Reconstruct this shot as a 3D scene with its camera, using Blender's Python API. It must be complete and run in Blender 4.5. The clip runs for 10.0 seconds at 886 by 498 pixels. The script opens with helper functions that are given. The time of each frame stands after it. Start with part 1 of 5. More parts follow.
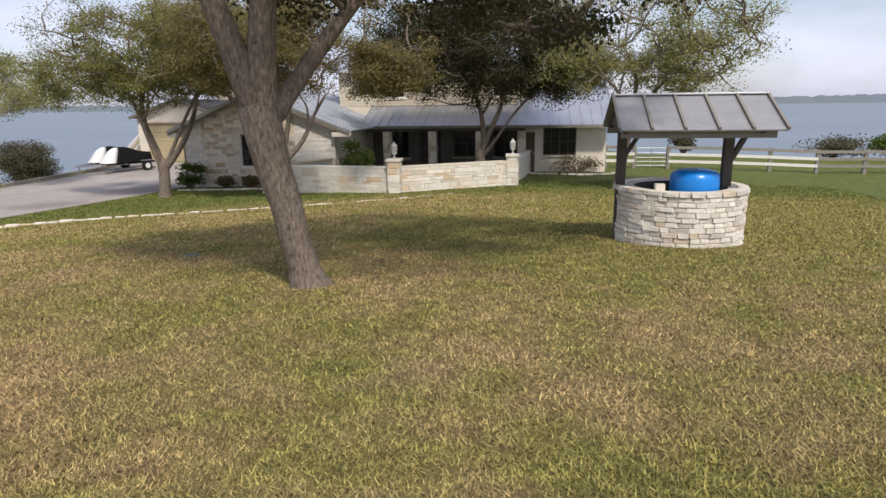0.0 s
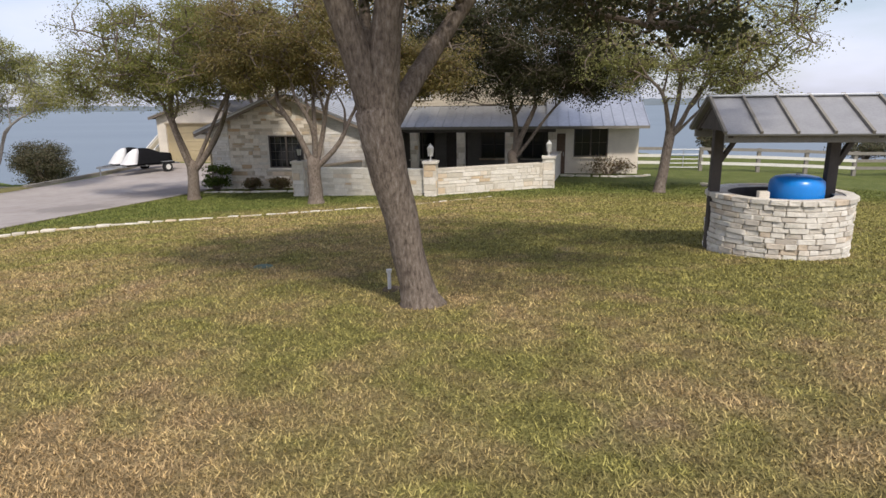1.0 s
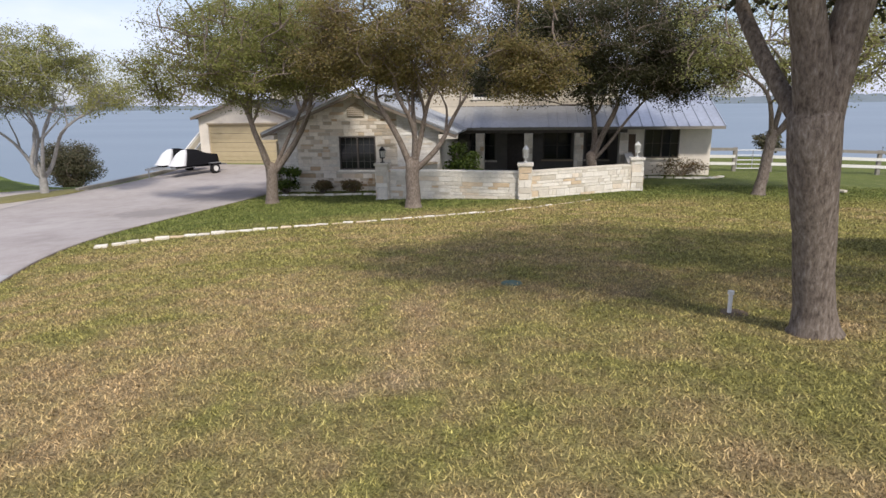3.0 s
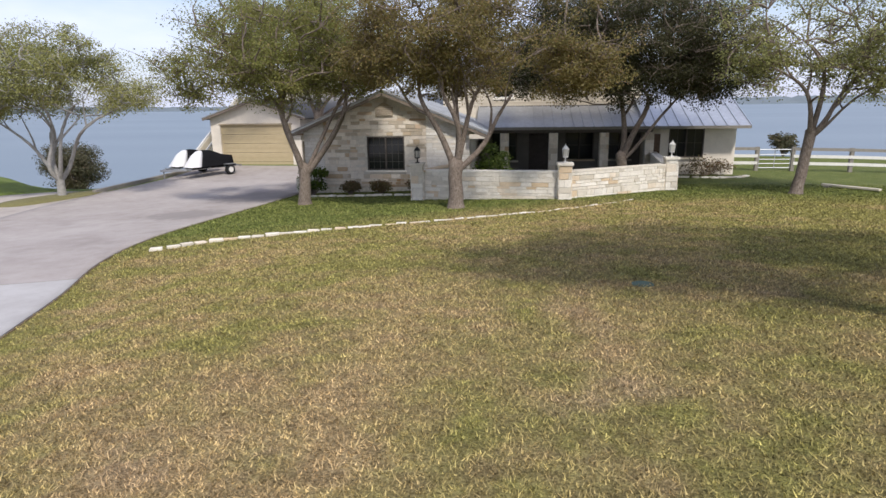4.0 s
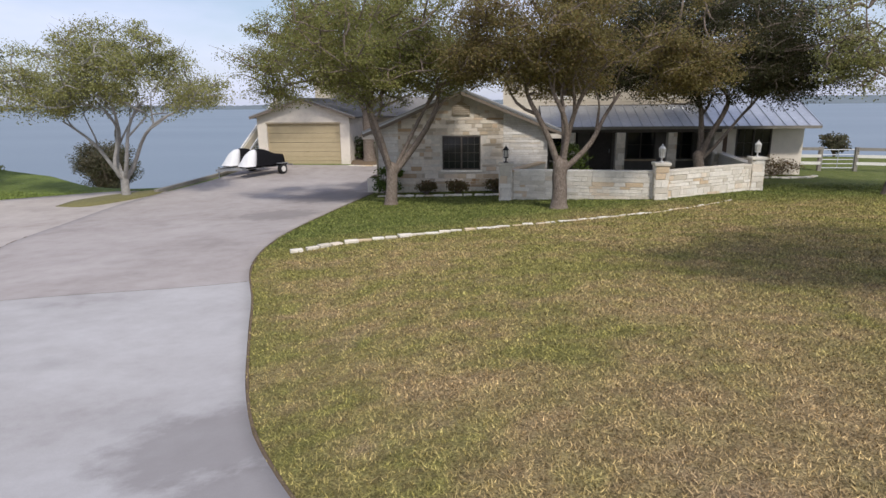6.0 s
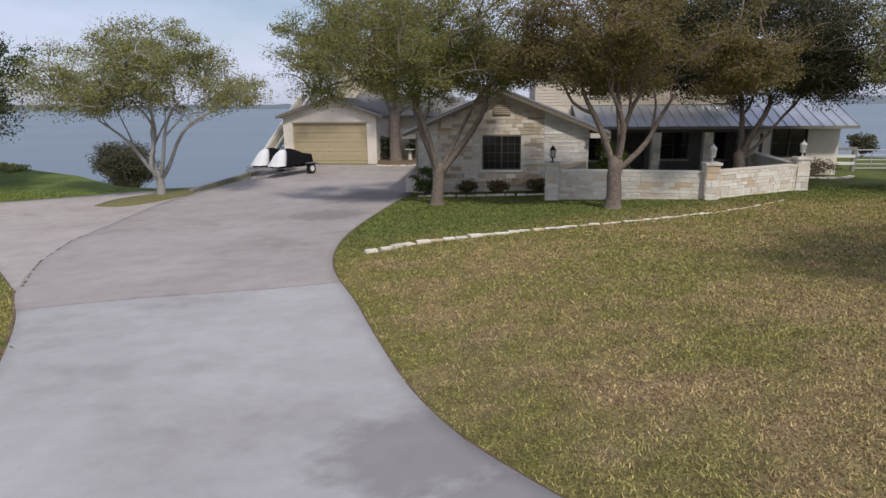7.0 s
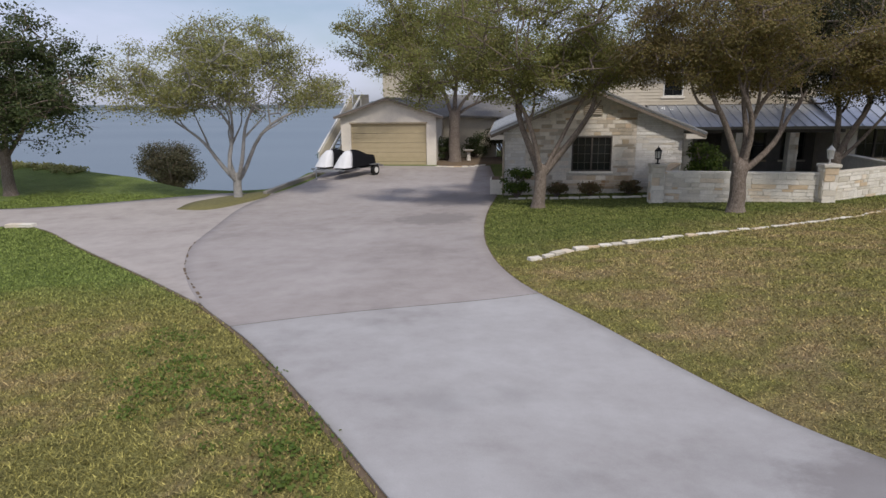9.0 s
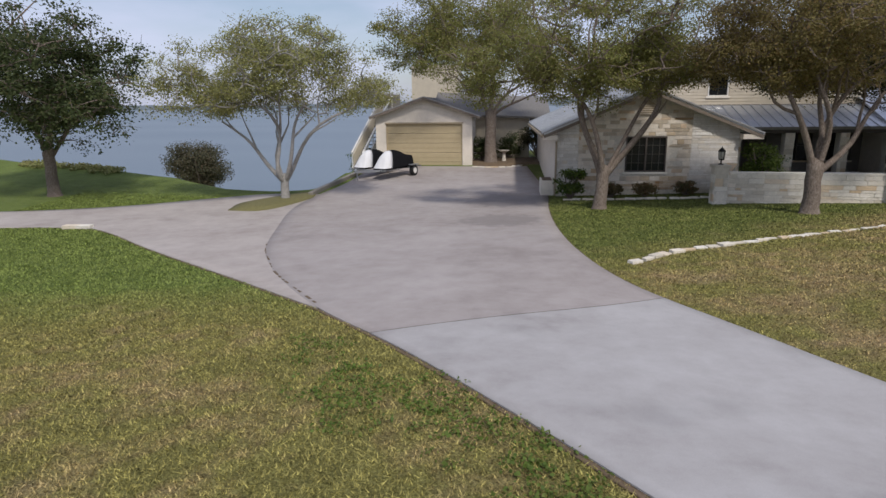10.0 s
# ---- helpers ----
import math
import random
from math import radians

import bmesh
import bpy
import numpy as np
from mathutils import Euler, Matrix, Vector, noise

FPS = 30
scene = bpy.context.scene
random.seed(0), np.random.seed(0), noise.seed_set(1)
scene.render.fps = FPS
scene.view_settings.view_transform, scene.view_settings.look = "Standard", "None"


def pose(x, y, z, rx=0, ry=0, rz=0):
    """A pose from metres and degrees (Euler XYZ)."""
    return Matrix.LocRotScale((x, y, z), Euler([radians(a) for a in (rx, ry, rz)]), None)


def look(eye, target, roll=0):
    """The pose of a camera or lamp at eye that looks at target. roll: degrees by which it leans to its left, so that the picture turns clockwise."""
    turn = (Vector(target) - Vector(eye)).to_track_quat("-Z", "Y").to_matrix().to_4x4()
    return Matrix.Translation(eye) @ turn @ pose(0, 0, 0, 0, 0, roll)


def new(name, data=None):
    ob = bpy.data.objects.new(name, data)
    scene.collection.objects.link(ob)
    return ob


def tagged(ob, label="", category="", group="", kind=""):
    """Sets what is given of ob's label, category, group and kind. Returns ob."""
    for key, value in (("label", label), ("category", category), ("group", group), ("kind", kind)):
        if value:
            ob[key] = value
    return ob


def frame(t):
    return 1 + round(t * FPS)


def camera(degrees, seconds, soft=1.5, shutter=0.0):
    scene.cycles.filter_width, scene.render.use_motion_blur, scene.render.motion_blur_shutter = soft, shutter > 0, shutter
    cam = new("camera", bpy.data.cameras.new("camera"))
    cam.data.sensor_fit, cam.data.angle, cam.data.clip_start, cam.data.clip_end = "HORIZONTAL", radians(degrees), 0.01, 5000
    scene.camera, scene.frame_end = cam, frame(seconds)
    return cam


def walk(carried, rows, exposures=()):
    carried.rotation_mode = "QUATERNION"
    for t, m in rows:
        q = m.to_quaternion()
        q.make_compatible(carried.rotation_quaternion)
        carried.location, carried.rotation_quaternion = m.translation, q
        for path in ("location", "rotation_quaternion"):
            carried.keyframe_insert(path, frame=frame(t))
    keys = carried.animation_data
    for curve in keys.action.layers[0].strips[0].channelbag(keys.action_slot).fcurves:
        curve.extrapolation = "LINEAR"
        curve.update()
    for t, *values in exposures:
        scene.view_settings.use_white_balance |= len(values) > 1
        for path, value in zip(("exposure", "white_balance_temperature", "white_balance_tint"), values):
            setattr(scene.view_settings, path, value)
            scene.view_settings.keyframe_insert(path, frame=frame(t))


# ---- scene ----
cam = camera(72.0, 10.0)
PATH = [
    (0, (-4.658, 0.84, 1.799), (-4.933, 2.766, 1.337), -0.7),
    (0.5, (-5.255, 1.024, 1.814), (-5.537, 2.95, 1.352), -0.7),
    (1, (-5.908, 1.249, 1.838), (-6.195, 3.174, 1.376), -0.7),
    (1.5, (-6.685, 1.367, 1.864), (-6.97, 3.292, 1.402), -0.8),
    (2, (-7.549, 1.471, 1.892), (-7.836, 3.396, 1.428), -0.8),
    (2.5, (-8.479, 1.52, 1.892), (-8.767, 3.444, 1.43), -0.7),
    (3, (-9.477, 1.507, 1.904), (-9.739, 3.434, 1.44), -0.7),
    (4.5, (-12.144, 1.542, 1.847), (-12.352, 3.477, 1.387), -0.7),
    (5, (-13.053, 1.484, 1.861), (-13.252, 3.42, 1.399), -0.6),
    (5.5, (-13.896, 1.47, 1.882), (-14.091, 3.406, 1.419), -0.6),
    (7, (-16.448, 1.407, 1.873), (-16.632, 3.345, 1.41), -0.5),
    (7.5, (-17.337, 1.449, 1.872), (-17.518, 3.386, 1.409), -0.5),
    (8, (-18.152, 1.541, 1.892), (-18.337, 3.478, 1.427), -0.6),
    (8.5, (-19.018, 1.637, 1.899), (-19.203, 3.573, 1.435), -0.5),
    (9, (-19.94, 1.707, 1.926), (-20.128, 3.643, 1.462), -0.6),
    (9.5, (-20.925, 1.765, 1.934), (-21.113, 3.701, 1.47), -0.4),
    (10, (-21.953, 1.78, 1.941), (-22.145, 3.716, 1.477), -0.6),
]
EXPOSURES = [(0.0, 0.28, 6850, 10), (2.0, 0.36, 6750, 10), (3.0, 0.42, 6600, 10), (5.6, 0.28, 6500, 10), (7.2, -0.1, 6500, 10), (10.0, -0.12, 6500, 10)]
walk(cam, [(t, look(eye, target, roll)) for t, eye, target, roll in PATH], EXPOSURES)

# ---- world, sun, exposure ----
SUN_TO = Vector((0.33, -0.70, 0.90)).normalized()
world = bpy.data.worlds.new("sky")
scene.world = world
world.use_nodes = True
wn, wl = world.node_tree.nodes, world.node_tree.links
wbg = wn["Background"]
sky = wn.new("ShaderNodeTexSky")
sky.sky_type = "NISHITA"
sky.sun_disc = False
sky.sun_elevation = math.asin(SUN_TO.z)
sky.sun_rotation = math.atan2(SUN_TO.x, SUN_TO.y)
sky.air_density, sky.dust_density, sky.ozone_density = 1.0, 1.5, 1.5
wco = wn.new("ShaderNodeTexCoord")
wmap = wn.new("ShaderNodeMapping")
wmap.inputs["Scale"].default_value = (2.2, 2.2, 7.0)
wl.new(wco.outputs["Generated"], wmap.inputs["Vector"])
wno = wn.new("ShaderNodeTexNoise")
wno.inputs["Scale"].default_value, wno.inputs["Detail"].default_value = 1.4, 7.0
wl.new(wmap.outputs["Vector"], wno.inputs["Vector"])
wra = wn.new("ShaderNodeValToRGB")
wra.color_ramp.elements[0].position, wra.color_ramp.elements[1].position = 0.38, 0.72
wra.color_ramp.elements[0].color, wra.color_ramp.elements[1].color = (0.25, 0.25, 0.25, 1), (0.9, 0.9, 0.9, 1)
wl.new(wno.outputs["Fac"], wra.inputs["Fac"])
wmx = wn.new("ShaderNodeMixRGB")
wl.new(wra.outputs["Color"], wmx.inputs["Fac"])
wl.new(sky.outputs["Color"], wmx.inputs["Color1"])
wmx.inputs["Color2"].default_value = (6.9, 7.3, 9.6, 1)
wl.new(wmx.outputs["Color"], wbg.inputs["Color"])
wbg.inputs["Strength"].default_value = 0.108
sun_data = bpy.data.lights.new("sun", "SUN")
sun_data.energy, sun_data.angle, sun_data.color = 2.75, radians(5.0), (1.0, 0.945, 0.87)
sun = new("sun", sun_data)
sun.matrix_world = look(SUN_TO * 60, (0, 0, 0))


# ---- materials ----
class Mat:
    """A small builder of node materials."""

    def __init__(self, name, rough=0.8, metal=0.0, spec=0.3):
        self.m = bpy.data.materials.new(name)
        self.m.use_nodes = True
        self.n, self.l = self.m.node_tree.nodes, self.m.node_tree.links
        self.b = self.n["Principled BSDF"]
        self.b.inputs["Roughness"].default_value = rough
        self.b.inputs["Metallic"].default_value = metal
        self.b.inputs["Specular IOR Level"].default_value = spec
        self.co = self.n.new("ShaderNodeTexCoord").outputs["Object"]
        self.geo = self.n.new("ShaderNodeNewGeometry")
        self.pos = self.geo.outputs["Position"]

    def noise(self, scale, detail=4.0, rough=0.6, world_space=True, stretch=None):
        t = self.n.new("ShaderNodeTexNoise")
        t.inputs["Scale"].default_value, t.inputs["Detail"].default_value = scale, detail
        t.inputs["Roughness"].default_value = rough
        src = self.pos if world_space else self.co
        if stretch:
            mp = self.n.new("ShaderNodeMapping")
            mp.inputs["Scale"].default_value = stretch
            self.l.new(src, mp.inputs["Vector"])
            src = mp.outputs["Vector"]
        self.l.new(src, t.inputs["Vector"])
        return t.outputs["Fac"]

    def ramp(self, fac, *stops):
        r = self.n.new("ShaderNodeValToRGB")
        e = r.color_ramp.elements
        while len(e) < len(stops):
            e.new(0.5)
        for k, (p, c) in zip(e, stops):
            k.position, k.color = p, (*c, 1)
        self.l.new(fac, r.inputs["Fac"])
        return r.outputs["Color"]

    def mix(self, fac, a, b, kind="MIX"):
        x = self.n.new("ShaderNodeMixRGB")
        x.blend_type = kind
        for sock, v in (("Fac", fac), ("Color1", a), ("Color2", b)):
            if isinstance(v, (int, float)):
                x.inputs[sock].default_value = v
            elif isinstance(v, tuple):
                x.inputs[sock].default_value = (*v, 1)
            else:
                self.l.new(v, x.inputs[sock])
        return x.outputs["Color"]

    def random(self):
        return self.n.new("ShaderNodeObjectInfo").outputs["Random"]

    def island(self):
        return self.geo.outputs["Random Per Island"]

    def color(self, c):
        if isinstance(c, tuple):
            self.b.inputs["Base Color"].default_value = (*c, 1)
        else:
            self.l.new(c, self.b.inputs["Base Color"])
        return self

    def bump(self, h, strength=0.4, dist=0.02):
        b = self.n.new("ShaderNodeBump")
        b.inputs["Strength"].default_value, b.inputs["Distance"].default_value = strength, dist
        self.l.new(h, b.inputs["Height"])
        self.l.new(b.outputs["Normal"], self.b.inputs["Normal"])
        return self


def grey(v):
    return (v, v, v)


def simple(name, c, rough=0.7, metal=0.0, var=0.25, scale=6.0, bump=0.15, spec=0.3):
    k = Mat(name, rough, metal, spec)
    d = tuple(v * (1 - var) for v in c)
    u = tuple(min(1, v * (1 + var * 0.6)) for v in c)
    n = k.mix(0.5, k.noise(scale), k.noise(scale * 9, 3))
    k.color(k.ramp(n, (0.3, d), (0.7, u)))
    if bump:
        k.bump(k.noise(scale * 12), bump, 0.01)
    return k.m


def lawn_color(k):
    big = k.noise(0.30, 4, 0.6)
    mid = k.noise(1.5, 5, 0.65)
    fine = k.noise(38.0, 3, 0.7)
    straw = k.ramp(fine, (0.25, (0.212, 0.147, 0.066)), (0.75, (0.60, 0.452, 0.25)))
    green = k.ramp(fine, (0.25, (0.108, 0.106, 0.027)), (0.75, (0.385, 0.36, 0.12)))
    # the turf is greener towards the middle of the lawn and round the well
    xyz = k.n.new("ShaderNodeSeparateXYZ")
    k.l.new(k.pos, xyz.inputs[0])
    share = k.mix(0.5, big, mid)
    for axis, lo, hi, gain in (("Y", 6.0, 11.0, 0.055), ("X", -8.0, -2.0, 0.065), ("X", -16.0, -22.0, 0.06)):
        r = k.n.new("ShaderNodeMapRange")
        r.inputs["From Min"].default_value, r.inputs["From Max"].default_value = lo, hi
        r.inputs["To Max"].default_value = gain
        k.l.new(xyz.outputs[axis], r.inputs["Value"])
        add = k.n.new("ShaderNodeMath")
        k.l.new(share, add.inputs[0])
        k.l.new(r.outputs["Result"], add.inputs[1])
        share = add.outputs[0]
    c = k.mix(k.ramp(share, (0.42, grey(0.06)), (0.60, grey(0.97))), straw, green)
    tuft = k.ramp(k.noise(6.0, 3, 0.6), (0.35, grey(0.70)), (0.65, grey(1.2)))
    c = k.mix(0.8, c, tuft, "MULTIPLY")
    bare = k.ramp(k.noise(0.8, 4, 0.6, True, (1, 1, 0)), (0.60, grey(0.0)), (0.74, grey(0.55)))
    return k.mix(bare, c, k.ramp(fine, (0.25, (0.23, 0.16, 0.10)), (0.75, (0.52, 0.39, 0.26))))


def lush_masks(k):
    """Where the turf is greener: inside the stone edging, and on the bank beyond the drive."""
    xyz = k.n.new("ShaderNodeSeparateXYZ")
    k.l.new(k.pos, xyz.inputs[0])

    def span(v, lo, hi):
        r = k.n.new("ShaderNodeMapRange")
        r.inputs["From Min"].default_value, r.inputs["From Max"].default_value = lo, hi
        k.l.new(v, r.inputs["Value"])
        return r.outputs["Result"]

    def madd(a, f, b):
        r = k.n.new("ShaderNodeMath")
        r.operation = "MULTIPLY_ADD"
        k.l.new(a, r.inputs[0])
        r.inputs[1].default_value = f
        if isinstance(b, (int, float)):
            r.inputs[2].default_value = b
        else:
            k.l.new(b, r.inputs[2])
        return r.outputs[0]

    x, y = xyz.outputs["X"], xyz.outputs["Y"]
    rough = madd(k.noise(0.9, 4, 0.6), 3.0, -1.5)
    house_side = span(madd(rough, 1.0, madd(x, -0.64, y)), 25.6, 28.6)
    house_side = k.mix(1.0, house_side, span(madd(rough, 0.8, y), 20.5, 24.0), "LIGHTEN")
    bank = span(madd(rough, 1.0, y), 10.2, 13.2)
    west = span(x, -21.8, -22.6)
    return house_side, bank, west


def lush_turf(k, dry):
    house_side, bank, west = lush_masks(k)
    n = k.mix(0.5, k.noise(1.6, 5), k.noise(25, 3))
    olive = k.ramp(n, (0.3, (0.09, 0.115, 0.028)), (0.5, (0.138, 0.166, 0.044)), (0.7, (0.225, 0.23, 0.082)))
    emerald = k.ramp(n, (0.3, (0.10, 0.145, 0.03)), (0.7, (0.225, 0.28, 0.078)))
    return k.mix(west, k.mix(house_side, dry, olive), k.mix(bank, dry, emerald))


def m_lawn():
    k = Mat("lawn_turf", 0.9, spec=0.15)
    thatch = k.ramp(k.noise(48, 3, 0.7), (0.36, grey(0.42)), (0.62, grey(1.1)))
    k.color(k.mix(0.85, lush_turf(k, lawn_color(k)), thatch, "MULTIPLY"))
    k.bump(k.noise(60, 4, 0.7), 0.9, 0.03)
    return k.m


def m_blade():
    k = Mat("grass_blades", 0.75, spec=0.2)
    c = lush_turf(k, lawn_color(k))
    r = k.island()
    c = k.mix(0.9, c, k.ramp(r, (0.0, grey(0.35)), (0.55, (1.08, 1.04, 1.05)), (1.0, (1.98, 1.86, 1.75))), "MULTIPLY")
    k.color(c)
    return k.m


def m_concrete(name, tint, blots=()):
    k = Mat(name, 0.85, spec=0.25)
    big, mid, fine = k.noise(0.35, 5), k.noise(2.2, 6, 0.7), k.noise(120, 3)
    c = k.ramp(k.mix(0.4, big, mid), (0.34, (0.33, 0.311, 0.301)), (0.47, (0.41, 0.393, 0.383)), (0.63, (0.482, 0.47, 0.462)))
    c = k.mix(0.25, c, k.ramp(fine, (0.3, grey(0.6)), (0.7, grey(1.15))), "MULTIPLY")
    spots = k.ramp(k.noise(0.9, 3, 0.5), (0.58, grey(1.0)), (0.76, grey(0.82)))
    c = k.mix(0.8, k.mix(1.0, c, tint, "MULTIPLY"), spots, "MULTIPLY")
    for x, y, r in blots:
        # a ragged dark blot: old damp stain on CONCRETE, painted oak shade on CONCRETE_OLD
        sub = k.n.new("ShaderNodeVectorMath")
        sub.operation = "DISTANCE"
        mp = k.n.new("ShaderNodeMapping")
        mp.inputs["Scale"].default_value = (1, 1, 0)
        k.l.new(k.pos, mp.inputs["Vector"])
        k.l.new(mp.outputs["Vector"], sub.inputs[0])
        sub.inputs[1].default_value = (x, y, 0)
        ad = k.n.new("ShaderNodeMath")
        ad.operation = "MULTIPLY_ADD"
        k.l.new(k.noise(2.4, 5, 0.65), ad.inputs[0])
        ad.inputs[1].default_value = -1.6 * r
        k.l.new(sub.outputs["Value"], ad.inputs[2])
        c = k.mix(k.ramp(ad.outputs[0], (0.0, grey(0.55)), (0.45 * r, grey(0.0))), c, (0.19, 0.17, 0.165))
    k.color(c).bump(fine, 0.25, 0.004)
    return k.m


def m_stone(name, lo, mid, hi, tan):
    k = Mat(name, 0.9, spec=0.2)
    c = k.ramp(k.random(), (0.0, lo), (0.3, mid), (0.8, hi), (0.97, tan))
    n = k.mix(0.5, k.noise(5, 5), k.noise(30, 4))
    c = k.mix(0.6, c, k.ramp(n, (0.3, grey(0.62)), (0.65, grey(1.1))), "MULTIPLY")
    k.color(c).bump(k.noise(26, 6, 0.7), 0.7, 0.02)
    return k.m


def m_bark(name, lift):
    k = Mat(name, 0.95, spec=0.1)
    v = k.noise(13, 7, 0.72, True, (2.6, 2.6, 0.9))
    c = k.ramp(v, (0.32, tuple(lift * a for a in (0.062, 0.048, 0.039))), (0.55, tuple(lift * a for a in (0.19, 0.153, 0.126))), (0.75, tuple(lift * a for a in (0.31, 0.28, 0.25))))
    k.color(k.mix(0.35, c, k.ramp(k.noise(2.0, 4), (0.4, grey(0.7)), (0.7, (1.1, 1.15, 1.1))), "MULTIPLY"))
    k.bump(v, 0.8, 0.03)
    return k.m


def m_leaf(name, dark, light, brown, amount):
    k = Mat(name, 0.6, spec=0.3)
    c = k.ramp(k.island(), (0.0, dark), (0.65, light), (1.0 - amount, light), (1.0, brown))
    patch = k.ramp(k.noise(0.55, 3), (0.44, grey(0.0)), (0.66, grey(0.4)))
    c = k.mix(patch, c, tuple(0.55 * a + 0.45 * b for a, b in zip(brown, dark)))
    k.color(c)
    t = k.n.new("ShaderNodeBsdfTranslucent")
    k.l.new(c, t.inputs["Color"])
    s = k.n.new("ShaderNodeMixShader")
    s.inputs["Fac"].default_value = 0.48
    k.l.new(k.b.outputs[0], s.inputs[1])
    k.l.new(t.outputs[0], s.inputs[2])
    k.l.new(s.outputs[0], k.n["Material Output"].inputs["Surface"])
    return k.m


def m_water():
    k = Mat("lake_water", 0.42, spec=0.22)
    k.color(k.ramp(k.noise(0.02, 3, 0.5, True, (0.3, 1, 1)), (0.35, (0.15, 0.192, 0.23)), (0.65, (0.18, 0.222, 0.26))))
    k.bump(k.mix(0.5, k.noise(0.5, 5, 0.6, True, (0.45, 1, 1)), k.noise(2.5, 3, 0.6, True, (0.5, 1, 1))), 0.55, 0.12)
    return k.m


def m_metal_roof():
    k = Mat("standing_seam_metal", 0.42, 0.75, 0.5)
    n = k.mix(0.5, k.noise(0.8, 5), k.noise(7, 4, 0.7))
    k.color(k.ramp(n, (0.3, (0.40, 0.42, 0.45)), (0.7, (0.62, 0.64, 0.68))))
    return k.m


def m_glass_dark():
    k = Mat("window_glass", 0.08, 0.0, 0.5)
    k.color((0.012, 0.014, 0.016))
    return k.m


TURF, BLADE = m_lawn(), m_blade()
CONCRETE = m_concrete("driveway_concrete", (0.95, 0.945, 0.95), [(-17.0, 5.6, 0.75), (-16.3, 4.5, 0.6)])
# Both blots paint the roadside oak's shadow into the aged slab.
CONCRETE_OLD = m_concrete("aged_concrete", (0.87, 0.812, 0.788), [(-21.6, 25.5, 1.8), (-22.0, 20.5, 1.2)])
CONCRETE_WARM = m_concrete("warm_concrete", (0.98, 0.91, 0.86))
LIMESTONE = m_stone("limestone", (0.60, 0.54, 0.44), (0.76, 0.70, 0.60), (0.84, 0.79, 0.70), (0.68, 0.53, 0.36))
WHITE_STONE = m_stone("limewashed_stone", (0.66, 0.62, 0.56), (0.76, 0.72, 0.67), (0.83, 0.80, 0.75), (0.70, 0.63, 0.53))
TAN_STONE = m_stone("rusty_limestone", (0.40, 0.28, 0.17), (0.52, 0.40, 0.27), (0.64, 0.53, 0.39), (0.44, 0.28, 0.15))
HOUSE_STONE = m_stone("weathered_limestone", (0.46, 0.39, 0.30), (0.72, 0.63, 0.52), (0.82, 0.75, 0.65), (0.55, 0.40, 0.26))
WELL_STONE = m_stone("well_limestone", (0.58, 0.52, 0.45), (0.74, 0.69, 0.61), (0.84, 0.80, 0.73), (0.66, 0.55, 0.43))
MORTAR = simple("mortar", (0.66, 0.61, 0.53), 0.95, var=0.3, scale=8)
BARK = m_bark("oak_bark", 1.28)
BARK_PALE = simple("pale_grey_bark", (0.33, 0.315, 0.295), 0.9, var=0.4, scale=7, bump=0.5)
LEAF_OLIVE = m_leaf("olive_oak_leaf", (0.145, 0.16, 0.044), (0.285, 0.295, 0.088), (0.29, 0.215, 0.09), 0.2)
LEAF_BROWN = m_leaf("olive_brown_leaf", (0.14, 0.122, 0.042), (0.265, 0.228, 0.08), (0.29, 0.19, 0.085), 0.3)
# Oak leaf taken near black, with the crown's own shade put into its colour.
LEAF_SHADED = m_leaf("shaded_oak_leaf", (0.038, 0.042, 0.02), (0.082, 0.086, 0.037), (0.115, 0.09, 0.042), 0.15)
LEAF_DARK = m_leaf("dark_oak_leaf", (0.05, 0.07, 0.028), (0.10, 0.13, 0.048), (0.13, 0.12, 0.045), 0.1)
LEAF_PALE = m_leaf("pale_tree_leaf", (0.215, 0.225, 0.08), (0.37, 0.375, 0.145), (0.34, 0.28, 0.11), 0.15)
LEAF_SHRUB = m_leaf("shrub_leaf", (0.03, 0.06, 0.012), (0.14, 0.20, 0.035), (0.10, 0.09, 0.03), 0.08)
LEAF_DARKRUST = m_leaf("brownish_shrub_leaf", (0.075, 0.08, 0.045), (0.14, 0.135, 0.075), (0.16, 0.115, 0.075), 0.3)
LEAF_WEED = m_leaf("weed_leaf", (0.09, 0.15, 0.03), (0.18, 0.26, 0.055), (0.26, 0.26, 0.07), 0.15)
LEAF_RUST = m_leaf("dry_shrub_leaf", (0.10, 0.09, 0.045), (0.20, 0.17, 0.08), (0.24, 0.12, 0.07), 0.3)
WATER = m_water()
ROOF_METAL = m_metal_roof()
ROOF_PALE = simple("pale_galvanised_sheet", (0.34, 0.34, 0.35), 0.55, 0.35, var=0.2, scale=4, bump=0.0)
GLASS = m_glass_dark()
SIDING = simple("cream_siding", (0.60, 0.535, 0.43), 0.75, var=0.14, scale=3)
STUCCO = simple("pale_stucco", (0.74, 0.67, 0.58), 0.9, var=0.16, scale=2.5)
WHITE_PAINT = simple("white_paint", (0.72, 0.70, 0.66), 0.6, var=0.15, scale=4)
GARAGE_PAINT = simple("tan_paint", (0.46, 0.375, 0.235), 0.65, var=0.12, scale=3)
SHINGLE = simple("grey_shingle", (0.20, 0.19, 0.18), 0.95, var=0.35, scale=9, bump=0.5)
TRIM = simple("tan_trim", (0.40, 0.33, 0.24), 0.7, var=0.2, scale=5)
EAVE_BROWN = simple("weathered_brown_eave", (0.20, 0.165, 0.135), 0.8, var=0.3, scale=6)
# Back wall colour darkened to stand for the shade under the porch roof.
SHADE_WALL = simple("shaded_porch_boards", (0.19, 0.175, 0.155), 0.85, var=0.25, scale=4)
